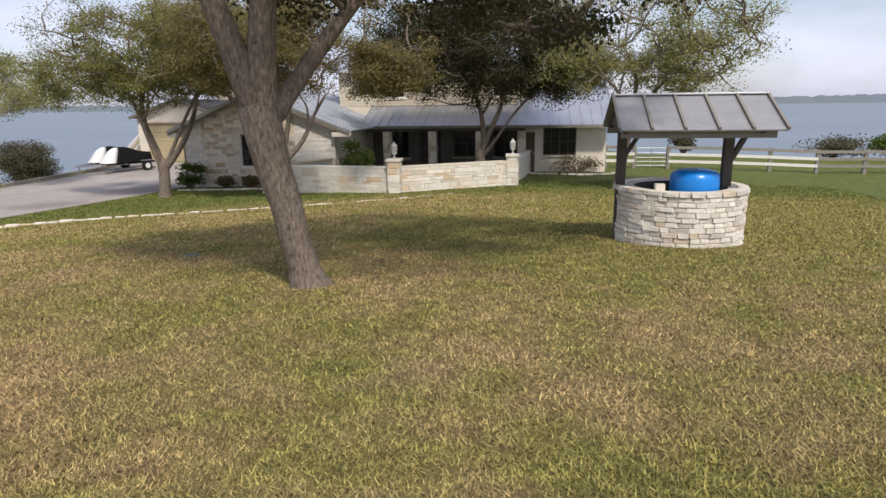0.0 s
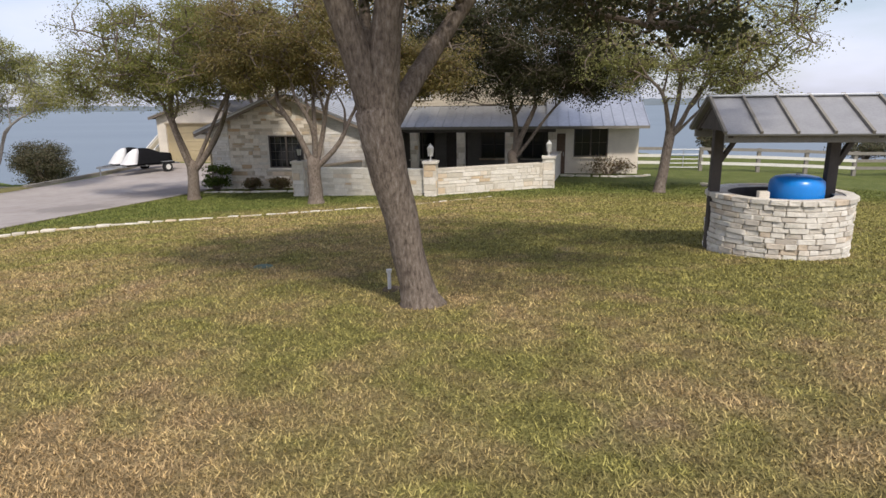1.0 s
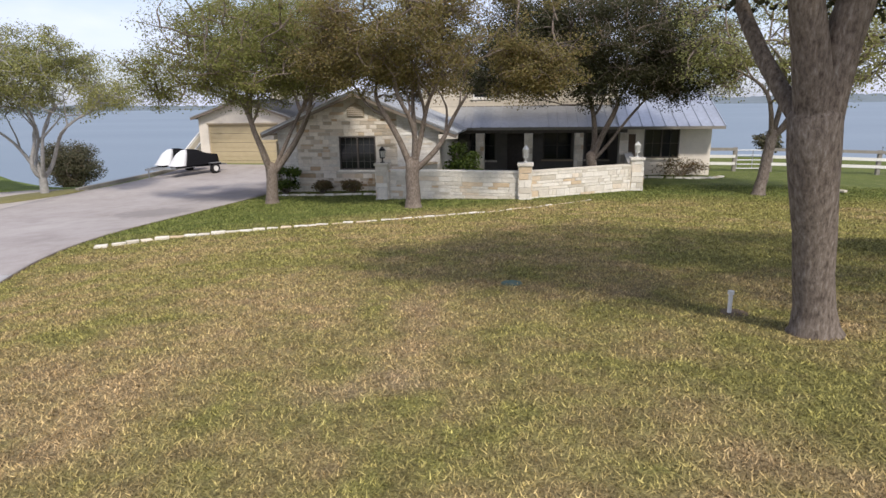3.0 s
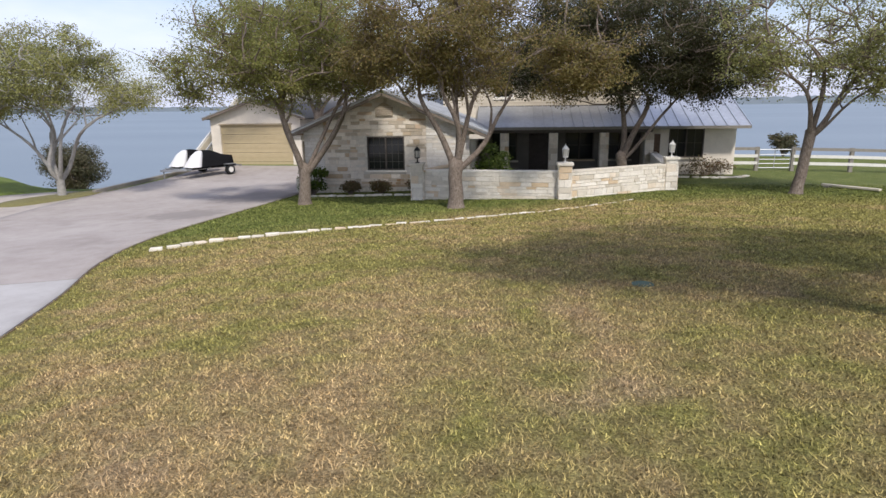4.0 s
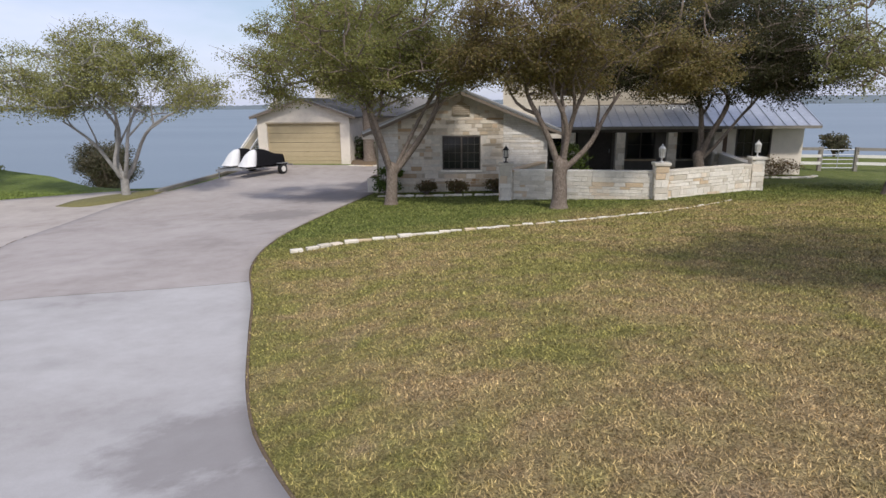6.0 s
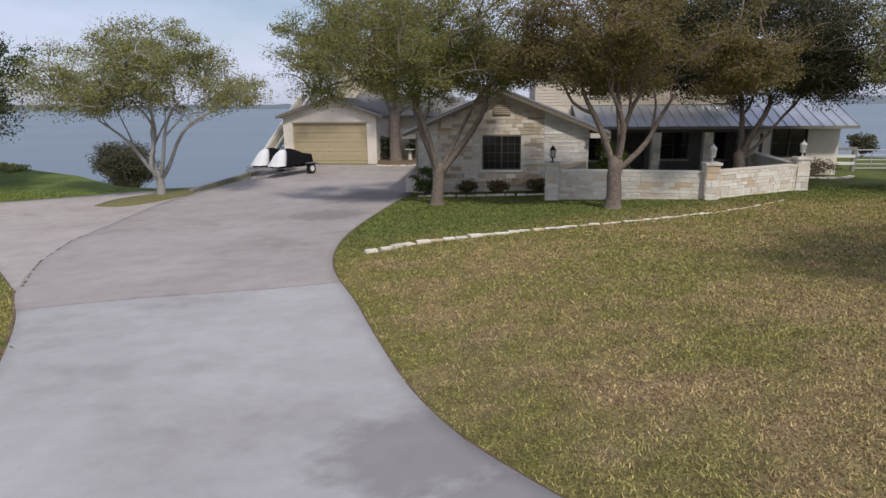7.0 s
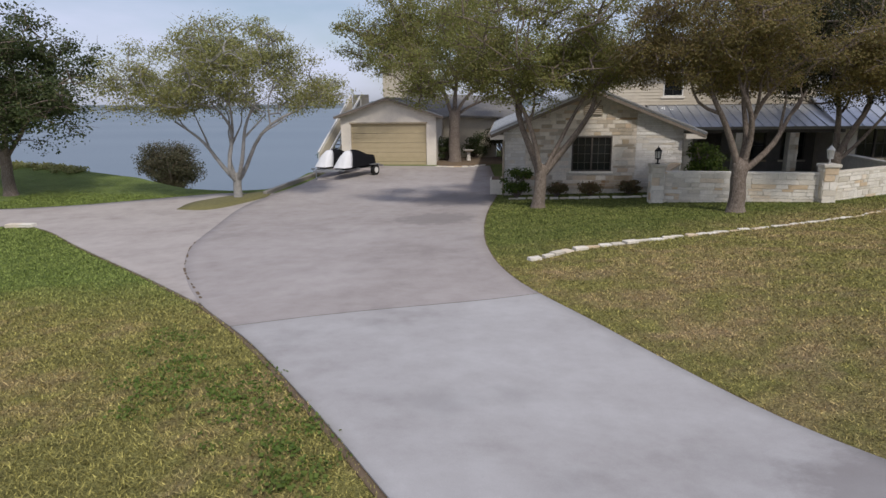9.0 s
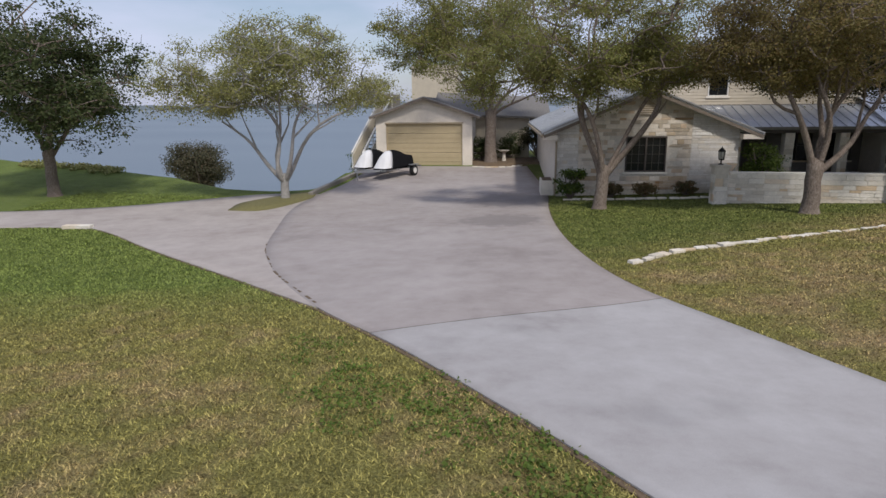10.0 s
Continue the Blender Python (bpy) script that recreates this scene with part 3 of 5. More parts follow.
# pale tree by the fence
tree("slender oak with thin pale leaves and bare twigs", (-1.46, 23.75), (0.25, 0, 2.2),
     [((-1.2, 0.1, 4.3), 0.09), ((0.1, 0.3, 4.9), 0.1), ((1.5, 0, 4.0), 0.1), ((3.0, 0.2, 3.9), 0.06)],
     [((0.9, 0, 5.4), (4.0, 3.0, 2.1)), ((2.4, 0, 4.4), (2.4, 2.0, 1.0)), ((-1.4, 0, 4.4), (1.8, 1.6, 0.9))], 430, 90, 0.07, LEAF_PALE, 26, r0=0.18, clump=0.7)
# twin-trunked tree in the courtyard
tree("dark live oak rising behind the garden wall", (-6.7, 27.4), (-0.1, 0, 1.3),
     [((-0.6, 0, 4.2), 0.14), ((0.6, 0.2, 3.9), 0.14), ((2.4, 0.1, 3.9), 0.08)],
     [((0.4, 0, 5.6), (4.9, 3.4, 2.3)), ((-3.3, 0, 5.4), (3.2, 2.3, 2.0)), ((3.0, 0.3, 4.6), (2.4, 2.0, 1.1))], 690, 175, 0.075, LEAF_SHADED, 27, r0=0.22, clump=0.8, gap=-0.3)


# ---- stone facing ----
STONE_MESH = []
_r = random.Random(5)
for _i in range(6):
    _b = bmesh.new()
    bmesh.ops.create_cube(_b, size=1)
    bmesh.ops.bevel(_b, geom=_b.edges[:], offset=0.07, segments=1, affect="EDGES")
    for _v in _b.verts:
        _v.co += Vector((_r.uniform(-1, 1), _r.uniform(-1, 1), _r.uniform(-1, 1))) * 0.05
    _m = bpy.data.meshes.new("stone")
    _b.to_mesh(_m)
    _b.free()
    STONE_MESH.append(_m)


def stone_data(mat):
    out = []
    for m in STONE_MESH:
        c = m.copy()
        c.materials.append(mat)
        out.append(c)
    return out


STONES = {"lime": stone_data(LIMESTONE), "house": stone_data(HOUSE_STONE), "white": stone_data(WHITE_STONE), "tan": stone_data(TAN_STONE), "well": stone_data(WELL_STONE)}


def lay_stone(kind, parent, centre, size, rz, rng):
    o = under(new("stone", rng.choice(STONES[kind])), parent)
    o.matrix_basis = Matrix.Translation(centre) @ Matrix.Rotation(rz, 4, "Z") @ Matrix.Diagonal((*size, 1))
    return o


def face_with_stones(kind, parent, a, b, z0, z1, rng, course=0.17, length=0.5, depth=0.08, skip=None, top=None, proud=0.02):
    """Courses of stones on the wall face from a to b (seen with a on the left), between z0(u) and z1(u)."""
    a, b = Vector((*a, 0)), Vector((*b, 0))
    d = (b - a)
    L = d.length
    d.normalize()
    out = Vector((d.y, -d.x, 0))
    rz = math.atan2(d.y, d.x)
    n = max(1, round((z1 - z0) / course))
    hs = [rng.uniform(0.62, 1.45) for _ in range(n)]
    z = z0
    for i in range(n):
        h = hs[i] * (z1 - z0) / sum(hs)
        s = -rng.uniform(0, length * 0.5)
        zc = z + h / 2
        z += h
        while s < L:
            w = length * rng.choice((0.4, 0.6, 0.8, 1.0, 1.3, 1.7)) * rng.uniform(0.85, 1.15)
            s0, s1 = max(s, 0), min(s + w, L)
            if s1 - s0 > 0.08:
                mid = (s0 + s1) / 2
                if not (skip and skip(mid, zc, (s1 - s0) / 2, h / 2)) and not (top and zc + h * 0.35 > top(mid)):
                    c = a + d * mid + out * (proud - depth / 2 + rng.uniform(0, 0.012))
                    lay_stone(kind(c.x, zc, rng) if callable(kind) else kind, parent, (c.x, c.y, zc), (s1 - s0 - 0.014, depth, h - 0.014), rz, rng)
            s += w


# ---- house ----
def window(parent, x0, x1, z0, z1, y, cols, rows, frame_mat, name="window", mid=True):
    """A window in a wall that faces -y; y is the wall's outer face."""
    w = under(new(name), parent)
    fr = bmesh.new()
    for lo, hi in (((x0, y - 0.03, z0), (x0 + 0.05, y + 0.09, z1)), ((x1 - 0.05, y - 0.03, z0), (x1, y + 0.09, z1)),
                   ((x0 + 0.05, y - 0.03, z0), (x1 - 0.05, y + 0.09, z0 + 0.05)), ((x0 + 0.05, y - 0.03, z1 - 0.05), (x1 - 0.05, y + 0.09, z1))):
        add_box(fr, lo, hi)
    if mid:
        add_box(fr, ((x0 + x1) / 2 - 0.03, y - 0.025, z0 + 0.05), ((x0 + x1) / 2 + 0.03, y + 0.08, z1 - 0.05))
    part("frame", fr, frame_mat, w)
    part("pane", box((x0 + 0.05, y + 0.05, z0 + 0.05), (x1 - 0.05, y + 0.07, z1 - 0.05)), GLASS, w)
    for i in range(1, cols):
        x = x0 + (x1 - x0) * i / cols
        if abs(x - (x0 + x1) / 2) > 0.05 or not mid:
            part("glazing_bar", box((x - 0.007, y + 0.03, z0 + 0.05), (x + 0.007, y + 0.052, z1 - 0.05)), BAR, w)
    for j in range(1, rows):
        z = z0 + (z1 - z0) * j / rows
        part("glazing_bar", box((x0 + 0.05, y + 0.028, z - 0.007), (x1 - 0.05, y + 0.05, z + 0.007)), BAR, w)
    part("sill", box((x0 - 0.08, y - 0.08, z0 - 0.09), (x1 + 0.08, y + 0.02, z0 - 0.005), 0.01), LIMESTONE, w)
    return w


def wall_with_holes(lo, hi, holes, axis="x"):
    """A wall box with rectangular openings (u0, u1, z0, z1) along x."""
    bm = bmesh.new()
    us = sorted({lo[0], hi[0], *[h[0] for h in holes], *[h[1] for h in holes]})
    zs = sorted({lo[2], hi[2], *[h[2] for h in holes], *[h[3] for h in holes]})
    for u0, u1 in zip(us, us[1:]):
        for z0, z1 in zip(zs, zs[1:]):
            mu, mz = (u0 + u1) / 2, (z0 + z1) / 2
            if not any(h[0] < mu < h[1] and h[2] < mz < h[3] for h in holes):
                add_box(bm, (u0, lo[1], z0), (u1, hi[1], z1))
    bmesh.ops.remove_doubles(bm, verts=bm.verts, dist=1e-4)
    return bm


def roof_slab(name, a, b, c, d, thick, mat, parent, seams=0, label="", seam_mat=None, tall=0.045):
    """A pitched roof plane with corners a, b (eave, left to right) and c, d (top, right to left), with raised seams."""
    a, b, c, d = map(Vector, (a, b, c, d))
    n = (b - a).cross(d - a).normalized()
    bm = extrude_poly([a, b, c, d], -n * thick)
    slab = part(name, bm, mat, parent, label)
    for i in range(seams + 1):
        u = i / max(1, seams)
        p, q = a.lerp(b, u) + n * 0.018, d.lerp(c, u) + n * 0.018
        part("seam", beam(p, q, 0.035, tall), seam_mat or mat, slab)
    return slab


house = thing("house", "cream limestone ranch house with metal roofs and a shaded porch", "house")
rs = random.Random(31)
WX0, WX1, WY, WZ = -19.85, -12.95, 26.45, -1.75
APEX = (-16.42, 2.32)
WIN = (-17.18, -15.63, -0.75, 0.62)


def gable_top(x):
    return APEX[1] - abs(x - APEX[0]) * (APEX[1] - 0.92) / 3.45


front = part("wall", wall_with_holes((WX0, WY, WZ), (WX1, WY + 0.25, 0.92), [WIN]), MORTAR, house, "weathered limestone gable wall")
part("gable", extrude_poly([(WX0, WY, 0.92), (WX1, WY, 0.92), (APEX[0], WY, APEX[1])], (0, 0.25, 0)), MORTAR, house)
part("wall", box((WX0, WY + 0.25, WZ), (WX0 + 0.25, 40, 0.92)), STUCCO, house)
part("wall", box((WX1 - 0.25, WY + 0.25, WZ), (WX1, 40, 0.92)), STUCCO, house)
part("wall", box((WX0, 40, WZ), (WX1, 40.25, 0.92)), STUCCO, house)
window(house, *WIN, WY, 6, 4, DARK_WOOD)
roof_slab("roof", (WX0 - 0.55, 40.4, 0.78), (WX0 - 0.55, WY - 0.4, 0.78), (APEX[0], WY - 0.4, APEX[1] + 0.12), (APEX[0], 40.4, APEX[1] + 0.12), 0.07, ROOF_METAL, house, 24)
roof_slab("roof", (WX1 + 0.75, WY - 0.4, 0.74), (WX1 + 0.75, 40.4, 0.74), (APEX[0], 40.4, APEX[1] + 0.12), (APEX[0], WY - 0.4, APEX[1] + 0.12), 0.07, ROOF_METAL, house, 24)
for xe, ze in ((WX0 - 0.55, 0.70), (WX1 + 0.75, 0.66)):
    part("bargeboard", beam((xe, WY - 0.37, ze - 0.02), (APEX[0], WY - 0.37, APEX[1] + 0.02), 0.05, 0.19), EAVE_BROWN, house, "weathered brown bargeboard")
    part("drip_edge", beam((xe, WY - 0.42, ze + 0.09), (APEX[0], WY - 0.42, APEX[1] + 0.13), 0.03, 0.05), ROOF_PALE, house)
for xe, xw in ((WX0 - 0.55, WX0), (WX1 + 0.75, WX1)):
    part("eave_return", box((min(xe, xw), WY - 0.38, 0.52), (max(xe, xw), WY + 0.02, 0.70), 0.01), STUCCO, house)
part("gutter", beam((WX0 - 0.58, WY - 0.3, 0.66), (WX0 - 0.58, 40, 0.66), 0.11, 0.11, 0.02), TRIM, house)
part("downpipe", cyl((WX0 - 0.02, WY - 0.06, -1.7), (WX0 - 0.02, WY - 0.06, 0.45), 0.04, seg=8), TRIM, house)
vent = part("vent", extrude_poly([(-16.78, WY - 0.05, 1.42), (-16.06, WY - 0.05, 1.42), (-16.06, WY - 0.05, 1.78), (-16.42, WY - 0.05, 2.0), (-16.78, WY - 0.05, 1.78)], (0, 0.05, 0)), TRIM, house)
for i in range(5):
    part("slat", beam((-16.74, WY - 0.06, 1.48 + i * 0.08), (-16.1, WY - 0.06, 1.48 + i * 0.08), 0.05, 0.02), STUCCO, vent)


def wing_skip(s, z, hs, hz):
    x = WX0 + s
    return (x + hs > WIN[0] - 0.02 and x - hs < WIN[1] + 0.02 and z + hz > WIN[2] - 0.1 and z - hz < WIN[3] + 0.02) or (abs(x - APEX[0]) < 0.42 + hs and 1.38 < z < 2.0)


# porch, main range and upper storey
PY = 33.0
part("wall", wall_with_holes((-4.95, 31.2, -1.75), (-1.05, 31.45, 0.80), [(-4.02, -2.45, -0.68, 0.66)]), STUCCO, house, "pale limewashed stone wall")
window(house, -4.02, -2.45, -0.68, 0.66, 31.2, 4, 2, DARK_WOOD)
part("wall", box((-1.3, 31.45, -1.75), (-1.05, 40, 0.80)), STUCCO, house)
part("wall", box((-4.95, 31.45, -1.75), (-4.7, PY, 0.80)), STUCCO, house)
back = part("wall", wall_with_holes((-12.95, PY, -1.75), (-4.7, PY + 0.25, 1.75), [(-12.3, -11.0, -1.0, 0.5), (-10.4, -9.3, -1.6, 0.55), (-8.6, -7.2, -0.9, 0.5), (-6.5, -5.4, -0.9, 0.5)]), SHADE_WALL, house, "porch wall with its shade put into the dark colour")
for x0, x1 in ((-12.3, -11.0), (-8.6, -7.2), (-6.5, -5.4)):
    window(house, x0, x1, -0.95 if x0 < -12 else -0.9, 0.5, PY, 2, 2, DARK_WOOD)
pd = part("door", box((-10.4, PY + 0.08, -1.6), (-9.3, PY + 0.14, 0.55), 0.01), DARK_WOOD, house, "dark timber front door")
part("door_handle", cyl((-9.42, PY + 0.03, -0.6), (-9.42, PY + 0.03, -0.4), 0.015, seg=8), GALV, pd)
sd = part("side_door", box((-4.93, 31.12, -1.55), (-4.42, 31.2, 0.42), 0.01), BROWN_DOOR, house, "brown plank side door")
part("door_handle", cyl((-4.5, 31.08, -0.62), (-4.5, 31.08, -0.46), 0.015, seg=8), GALV, sd)
part("porch_floor", box((-12.95, 30.3, -1.75), (-4.95, PY, -1.45)), CONCRETE, house)
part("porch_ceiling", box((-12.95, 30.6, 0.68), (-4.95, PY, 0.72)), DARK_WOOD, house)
part("porch_beam", box((-12.7, 30.5, 0.52), (-4.9, 30.75, 0.72), 0.01), DARK_WOOD, house)
for x in (-11.6, -9.35, -7.05, -5.05):
    p = part("porch_column", box((x - 0.2, 30.45, -1.5), (x + 0.2, 30.85, 0.52), 0.01), MORTAR, house)
    face_with_stones("house", p, (x - 0.2, 30.45), (x + 0.2, 30.45), -1.5, 0.52, rs, 0.24, 0.4, 0.05)
roof_slab("roof", (-12.9, 30.35, 0.80), (-5.3, 30.35, 0.80), (-5.3, PY, 1.72), (-12.9, PY, 1.72), 0.06, ROOF_METAL, house, 17)
roof_slab("roof", (-5.3, 30.3, 0.80), (-0.75, 30.3, 0.80), (-0.75, 36.2, 3.35), (-5.3, 36.2, 3.35), 0.06, ROOF_METAL, house, 9)
roof_slab("roof", (-0.75, 42.0, 0.80), (-5.3, 42.0, 0.80), (-5.3, 36.2, 3.35), (-0.75, 36.2, 3.35), 0.06, ROOF_METAL, house, 9)
part("gable", extrude_poly([(-1.3, 31.4, 0.8), (-1.3, 40.6, 0.8), (-1.3, 36.2, 2.9)], (0.2, 0, 0)), STUCCO, house)
part("fascia", beam((-12.9, 30.33, 0.73), (-0.75, 30.28, 0.73), 0.05, 0.12), GREY_WOOD, house)
upper = part("upper_wall", wall_with_holes((-14.75, PY + 0.26, 0.9), (-5.0, PY + 0.46, 3.55), [(-12.15, -11.2, 2.15, 3.2), (-6.6, -5.5, 2.15, 3.2)]), SIDING, house, "cream lap siding")
for i in range(12):
    z = 1.75 + i * 0.15
    for a, b in ((-14.75, -12.2), (-11.15, -6.65), (-5.45, -5.0)) if 2.05 < z < 3.2 else ((-14.75, -5.0),):
        part("siding_board", beam((a, PY + 0.245, z + 0.07), (b, PY + 0.245, z + 0.07), 0.03, 0.118), SIDING, upper)
part("upper_wall", box((-14.75, PY + 0.46, 0.9), (-14.55, 40, 3.55)), SIDING, house)
part("upper_wall", box((-5.2, PY + 0.46, 0.9), (-5.0, 40, 3.55)), SIDING, house)
window(house, -12.15, -11.2, 2.15, 3.2, PY + 0.25, 2, 3, WHITE_PAINT, mid=False)
window(house, -6.6, -5.5, 2.15, 3.2, PY + 0.25, 2, 3, WHITE_PAINT, mid=False)
roof_slab("roof", (-15.3, PY - 0.35, 3.55), (-4.5, PY - 0.35, 3.55), (-4.5, 36.6, 5.0), (-15.3, 36.6, 5.0), 0.1, ROOF_METAL, house, 20)
roof_slab("roof", (-4.5, 40.4, 3.55), (-15.3, 40.4, 3.55), (-15.3, 36.6, 5.0), (-4.5, 36.6, 5.0), 0.1, ROOF_METAL, house, 20)

# ---- garage ----
garage = thing("garage", "pale stucco gabled garage with a tan sectional door", "garage")
GX0, GX1, GY = -29.3, -23.72, 37.2
DOOR = (-28.72, -24.28, -1.66, 0.82)
part("wall", wall_with_holes((GX0, GY, -2.1), (GX1, GY + 0.3, 1.25), [(DOOR[0], DOOR[1], -2.1, DOOR[3])]), STUCCO, garage)
part("gable", extrude_poly([(GX0, GY, 1.25), (GX1, GY, 1.25), (-26.45, GY, 2.2)], (0, 0.3, 0)), STUCCO, garage)
for x in (GX0, GX1 - 0.25):
    part("wall", box((x, GY + 0.3, -2.1), (x + 0.25, 46, 1.25)), STUCCO, garage)
part("wall", box((GX0, 46, -2.1), (GX1, 46.25, 1.25)), STUCCO, garage)
gd = under(new("garage_door"), garage)
gd["label"] = "tan sectional garage door, closed"
for i in range(5):
    h = (DOOR[3] - DOOR[2] + 0.25) / 5
    z = DOOR[2] - 0.25 + i * h
    part("panel", box((DOOR[0], GY + 0.12, z + 0.006), (DOOR[1], GY + 0.17, z + h - 0.006), 0.006), GARAGE_PAINT, gd)
    part("rib", box((DOOR[0] + 0.05, GY + 0.108, z + h * 0.5 - 0.01), (DOOR[1] - 0.05, GY + 0.122, z + h * 0.5 + 0.01)), GARAGE_PAINT, gd)
part("lintel", box((DOOR[0] - 0.06, GY - 0.02, DOOR[3]), (DOOR[1] + 0.06, GY + 0.1, DOOR[3] + 0.09), 0.008), TRIM, garage)
roof_slab("roof", (GX0 - 0.3, 46.3, 1.22), (GX0 - 0.3, GY - 0.35, 1.22), (-26.45, GY - 0.35, 2.32), (-26.45, 46.3, 2.32), 0.09, SHINGLE, garage)
roof_slab("roof", (GX1 + 0.45, GY - 0.35, 1.2), (GX1 + 0.45, 46.3, 1.2), (-26.45, 46.3, 2.32), (-26.45, GY - 0.35, 2.32), 0.09, SHINGLE, garage)
for xe, ze in ((GX0 - 0.3, 1.17), (GX1 + 0.45, 1.15)):
    part("bargeboard", beam((xe, GY - 0.37, ze), (-26.45, GY - 0.37, 2.25), 0.05, 0.15), EAVE_BROWN, garage)
    part("drip_edge", beam((xe, GY - 0.40, ze + 0.08), (-26.45, GY - 0.40, 2.33), 0.03, 0.05), ROOF_PALE, garage)

# rear block of the garage with its stair tower
annex = thing("annex", "cream guest house behind the garage with dark roof", "house")
part("wall", box((-24.0, 41.6, -1.9), (-20.3, 41.9, 1.2)), SIDING, annex)
part("wall", box((-20.6, 41.9, -1.9), (-20.3, 50, 1.2)), SIDING, annex)
roof_slab("roof", (-26.5, 41.0, 1.35), (-19.0, 41.0, 1.05), (-19.0, 45.5, 2.3), (-26.5, 45.5, 2.7), 0.12, SHINGLE, annex)
part("porch_beam", box((-20.3, 41.1, 0.75), (-18.4, 41.4, 1.0), 0.01), DARK_WOOD, annex)
tw = part("tower", box((-28.5, 46.5, -2), (-25.2, 50, 4.6)), SIDING, annex)
for i in range(22):
    part("siding_board", beam((-28.5, 46.47, 1.0 + i * 0.165), (-25.2, 46.47, 1.0 + i * 0.165), 0.04, 0.155), SIDING, tw)

stairs = thing("outdoor_stair", "white timber stair rising along the garage wall", "stairs")
s0, s1 = Vector((-31.0, 38.2, -1.9)), Vector((-29.9, 42.5, 1.5))
for off in (0.0, 0.75):
    d = Vector((0.9, -0.25, 0)) * off
    part("stringer", beam(s0 + d, s1 + d, 0.07, 0.34), WHITE_PAINT, stairs)
    part("handrail", beam(s0 + d + Vector((0, 0, 0.95)), s1 + d + Vector((0, 0, 0.95)), 0.1, 0.22 if off == 0 else 0.1), WHITE_PAINT, stairs)
    for i in range(7):
        q = s0.lerp(s1, i / 6) + d
        part("baluster", beam(q, q + Vector((0, 0, 0.95)), 0.05, 0.05), WHITE_PAINT, stairs)
part("side_panel", extrude_poly([s0 + Vector((0.05, 0, 0.2)), s1 + Vector((0.05, 0, 0.2)), s1 + Vector((0.05, 0, 0.92)), s0 + Vector((0.05, 0, 0.92))], (0.03, -0.008, 0)), SIDING, stairs, "cream boarded side")
for i in range(16):
    q = s0.lerp(s1, (i + 0.5) / 16)
    part("tread", beam(q, q + Vector((0.68, -0.19, 0)), 0.27, 0.04), DARK_WOOD, stairs)
part("landing", box((-30.4, 42.4, 1.4), (-28.6, 44.5, 1.53)), GREY_WOOD, stairs)
part("landing_rail", box((-29.75, 42.35, 1.53), (-28.7, 42.45, 2.55)), GREY_WOOD, stairs)
for x in (-30.25, -28.7):
    part("post", box((x, 44.3, -5.5), (x + 0.12, 44.42, 1.4)), GREY_WOOD, stairs)

# ---- garden wall ----
garden_wall = thing("garden_wall", "low cream limestone courtyard wall with capped piers", "wall", kind="structure")
rw = random.Random(8)
NODES = [(-14.62, 23.3), (-9.47, 22.45), (-5.32, 25.3)]
TOPS = [-0.42, -0.38, -0.40]
WALL_RUNS = []


def wall_run(a, b, ta, tb, stones=True):
    A, B = Vector((*a, 0)), Vector((*b, 0))
    d = (B - A).normalized()
    n = Vector((-d.y, d.x, 0)) * 0.28
    base = min(gz(*a), gz(*b)) - 0.25
    core = part("wall_core", extrude_poly([(a[0], a[1], base), (b[0], b[1], base), (b[0], b[1], tb - 0.06), (a[0], a[1], ta - 0.06)], n), MORTAR, garden_wall)
    part("coping", extrude_poly([(*(A - n * 0.12).xy, ta - 0.06), (*(B - n * 0.12).xy, tb - 0.06), (*(B - n * 0.12).xy, tb), (*(A - n * 0.12).xy, ta)], n * 1.24), LIMESTONE, garden_wall)
    if stones:
        WALL_RUNS.append((core, a, b, base + 0.2, max(ta, tb) - 0.07, ta, tb))


wall_run(NODES[0], NODES[1], TOPS[0], TOPS[1])
wall_run(NODES[1], NODES[2], TOPS[1], TOPS[2])
wall_run((-13.3, 26.4), NODES[0], -0.42, -0.42, False)
wall_run(NODES[2], (-4.6, 31.2), -0.40, -0.40, False)


def pier(x, y, top, w=0.42):
    g = gz(x, y) - 0.2
    p = part("pier", box((x - w / 2, y - w / 2, g), (x + w / 2, y + w / 2, top - 0.1), 0.02), MORTAR, garden_wall)
    h = w / 2
    for a, b in (((x - h, y - h), (x + h, y - h)), ((x + h, y - h), (x + h, y + h)), ((x - h, y + h), (x - h, y - h))):
        face_with_stones("lime", p, a, b, g + 0.15, top - 0.1, rw, 0.2, 0.4, 0.06)
    part("pier_cap", box((x - h - 0.06, y - h - 0.06, top - 0.1), (x + h + 0.06, y + h + 0.06, top), 0.02), LIMESTONE, garden_wall)


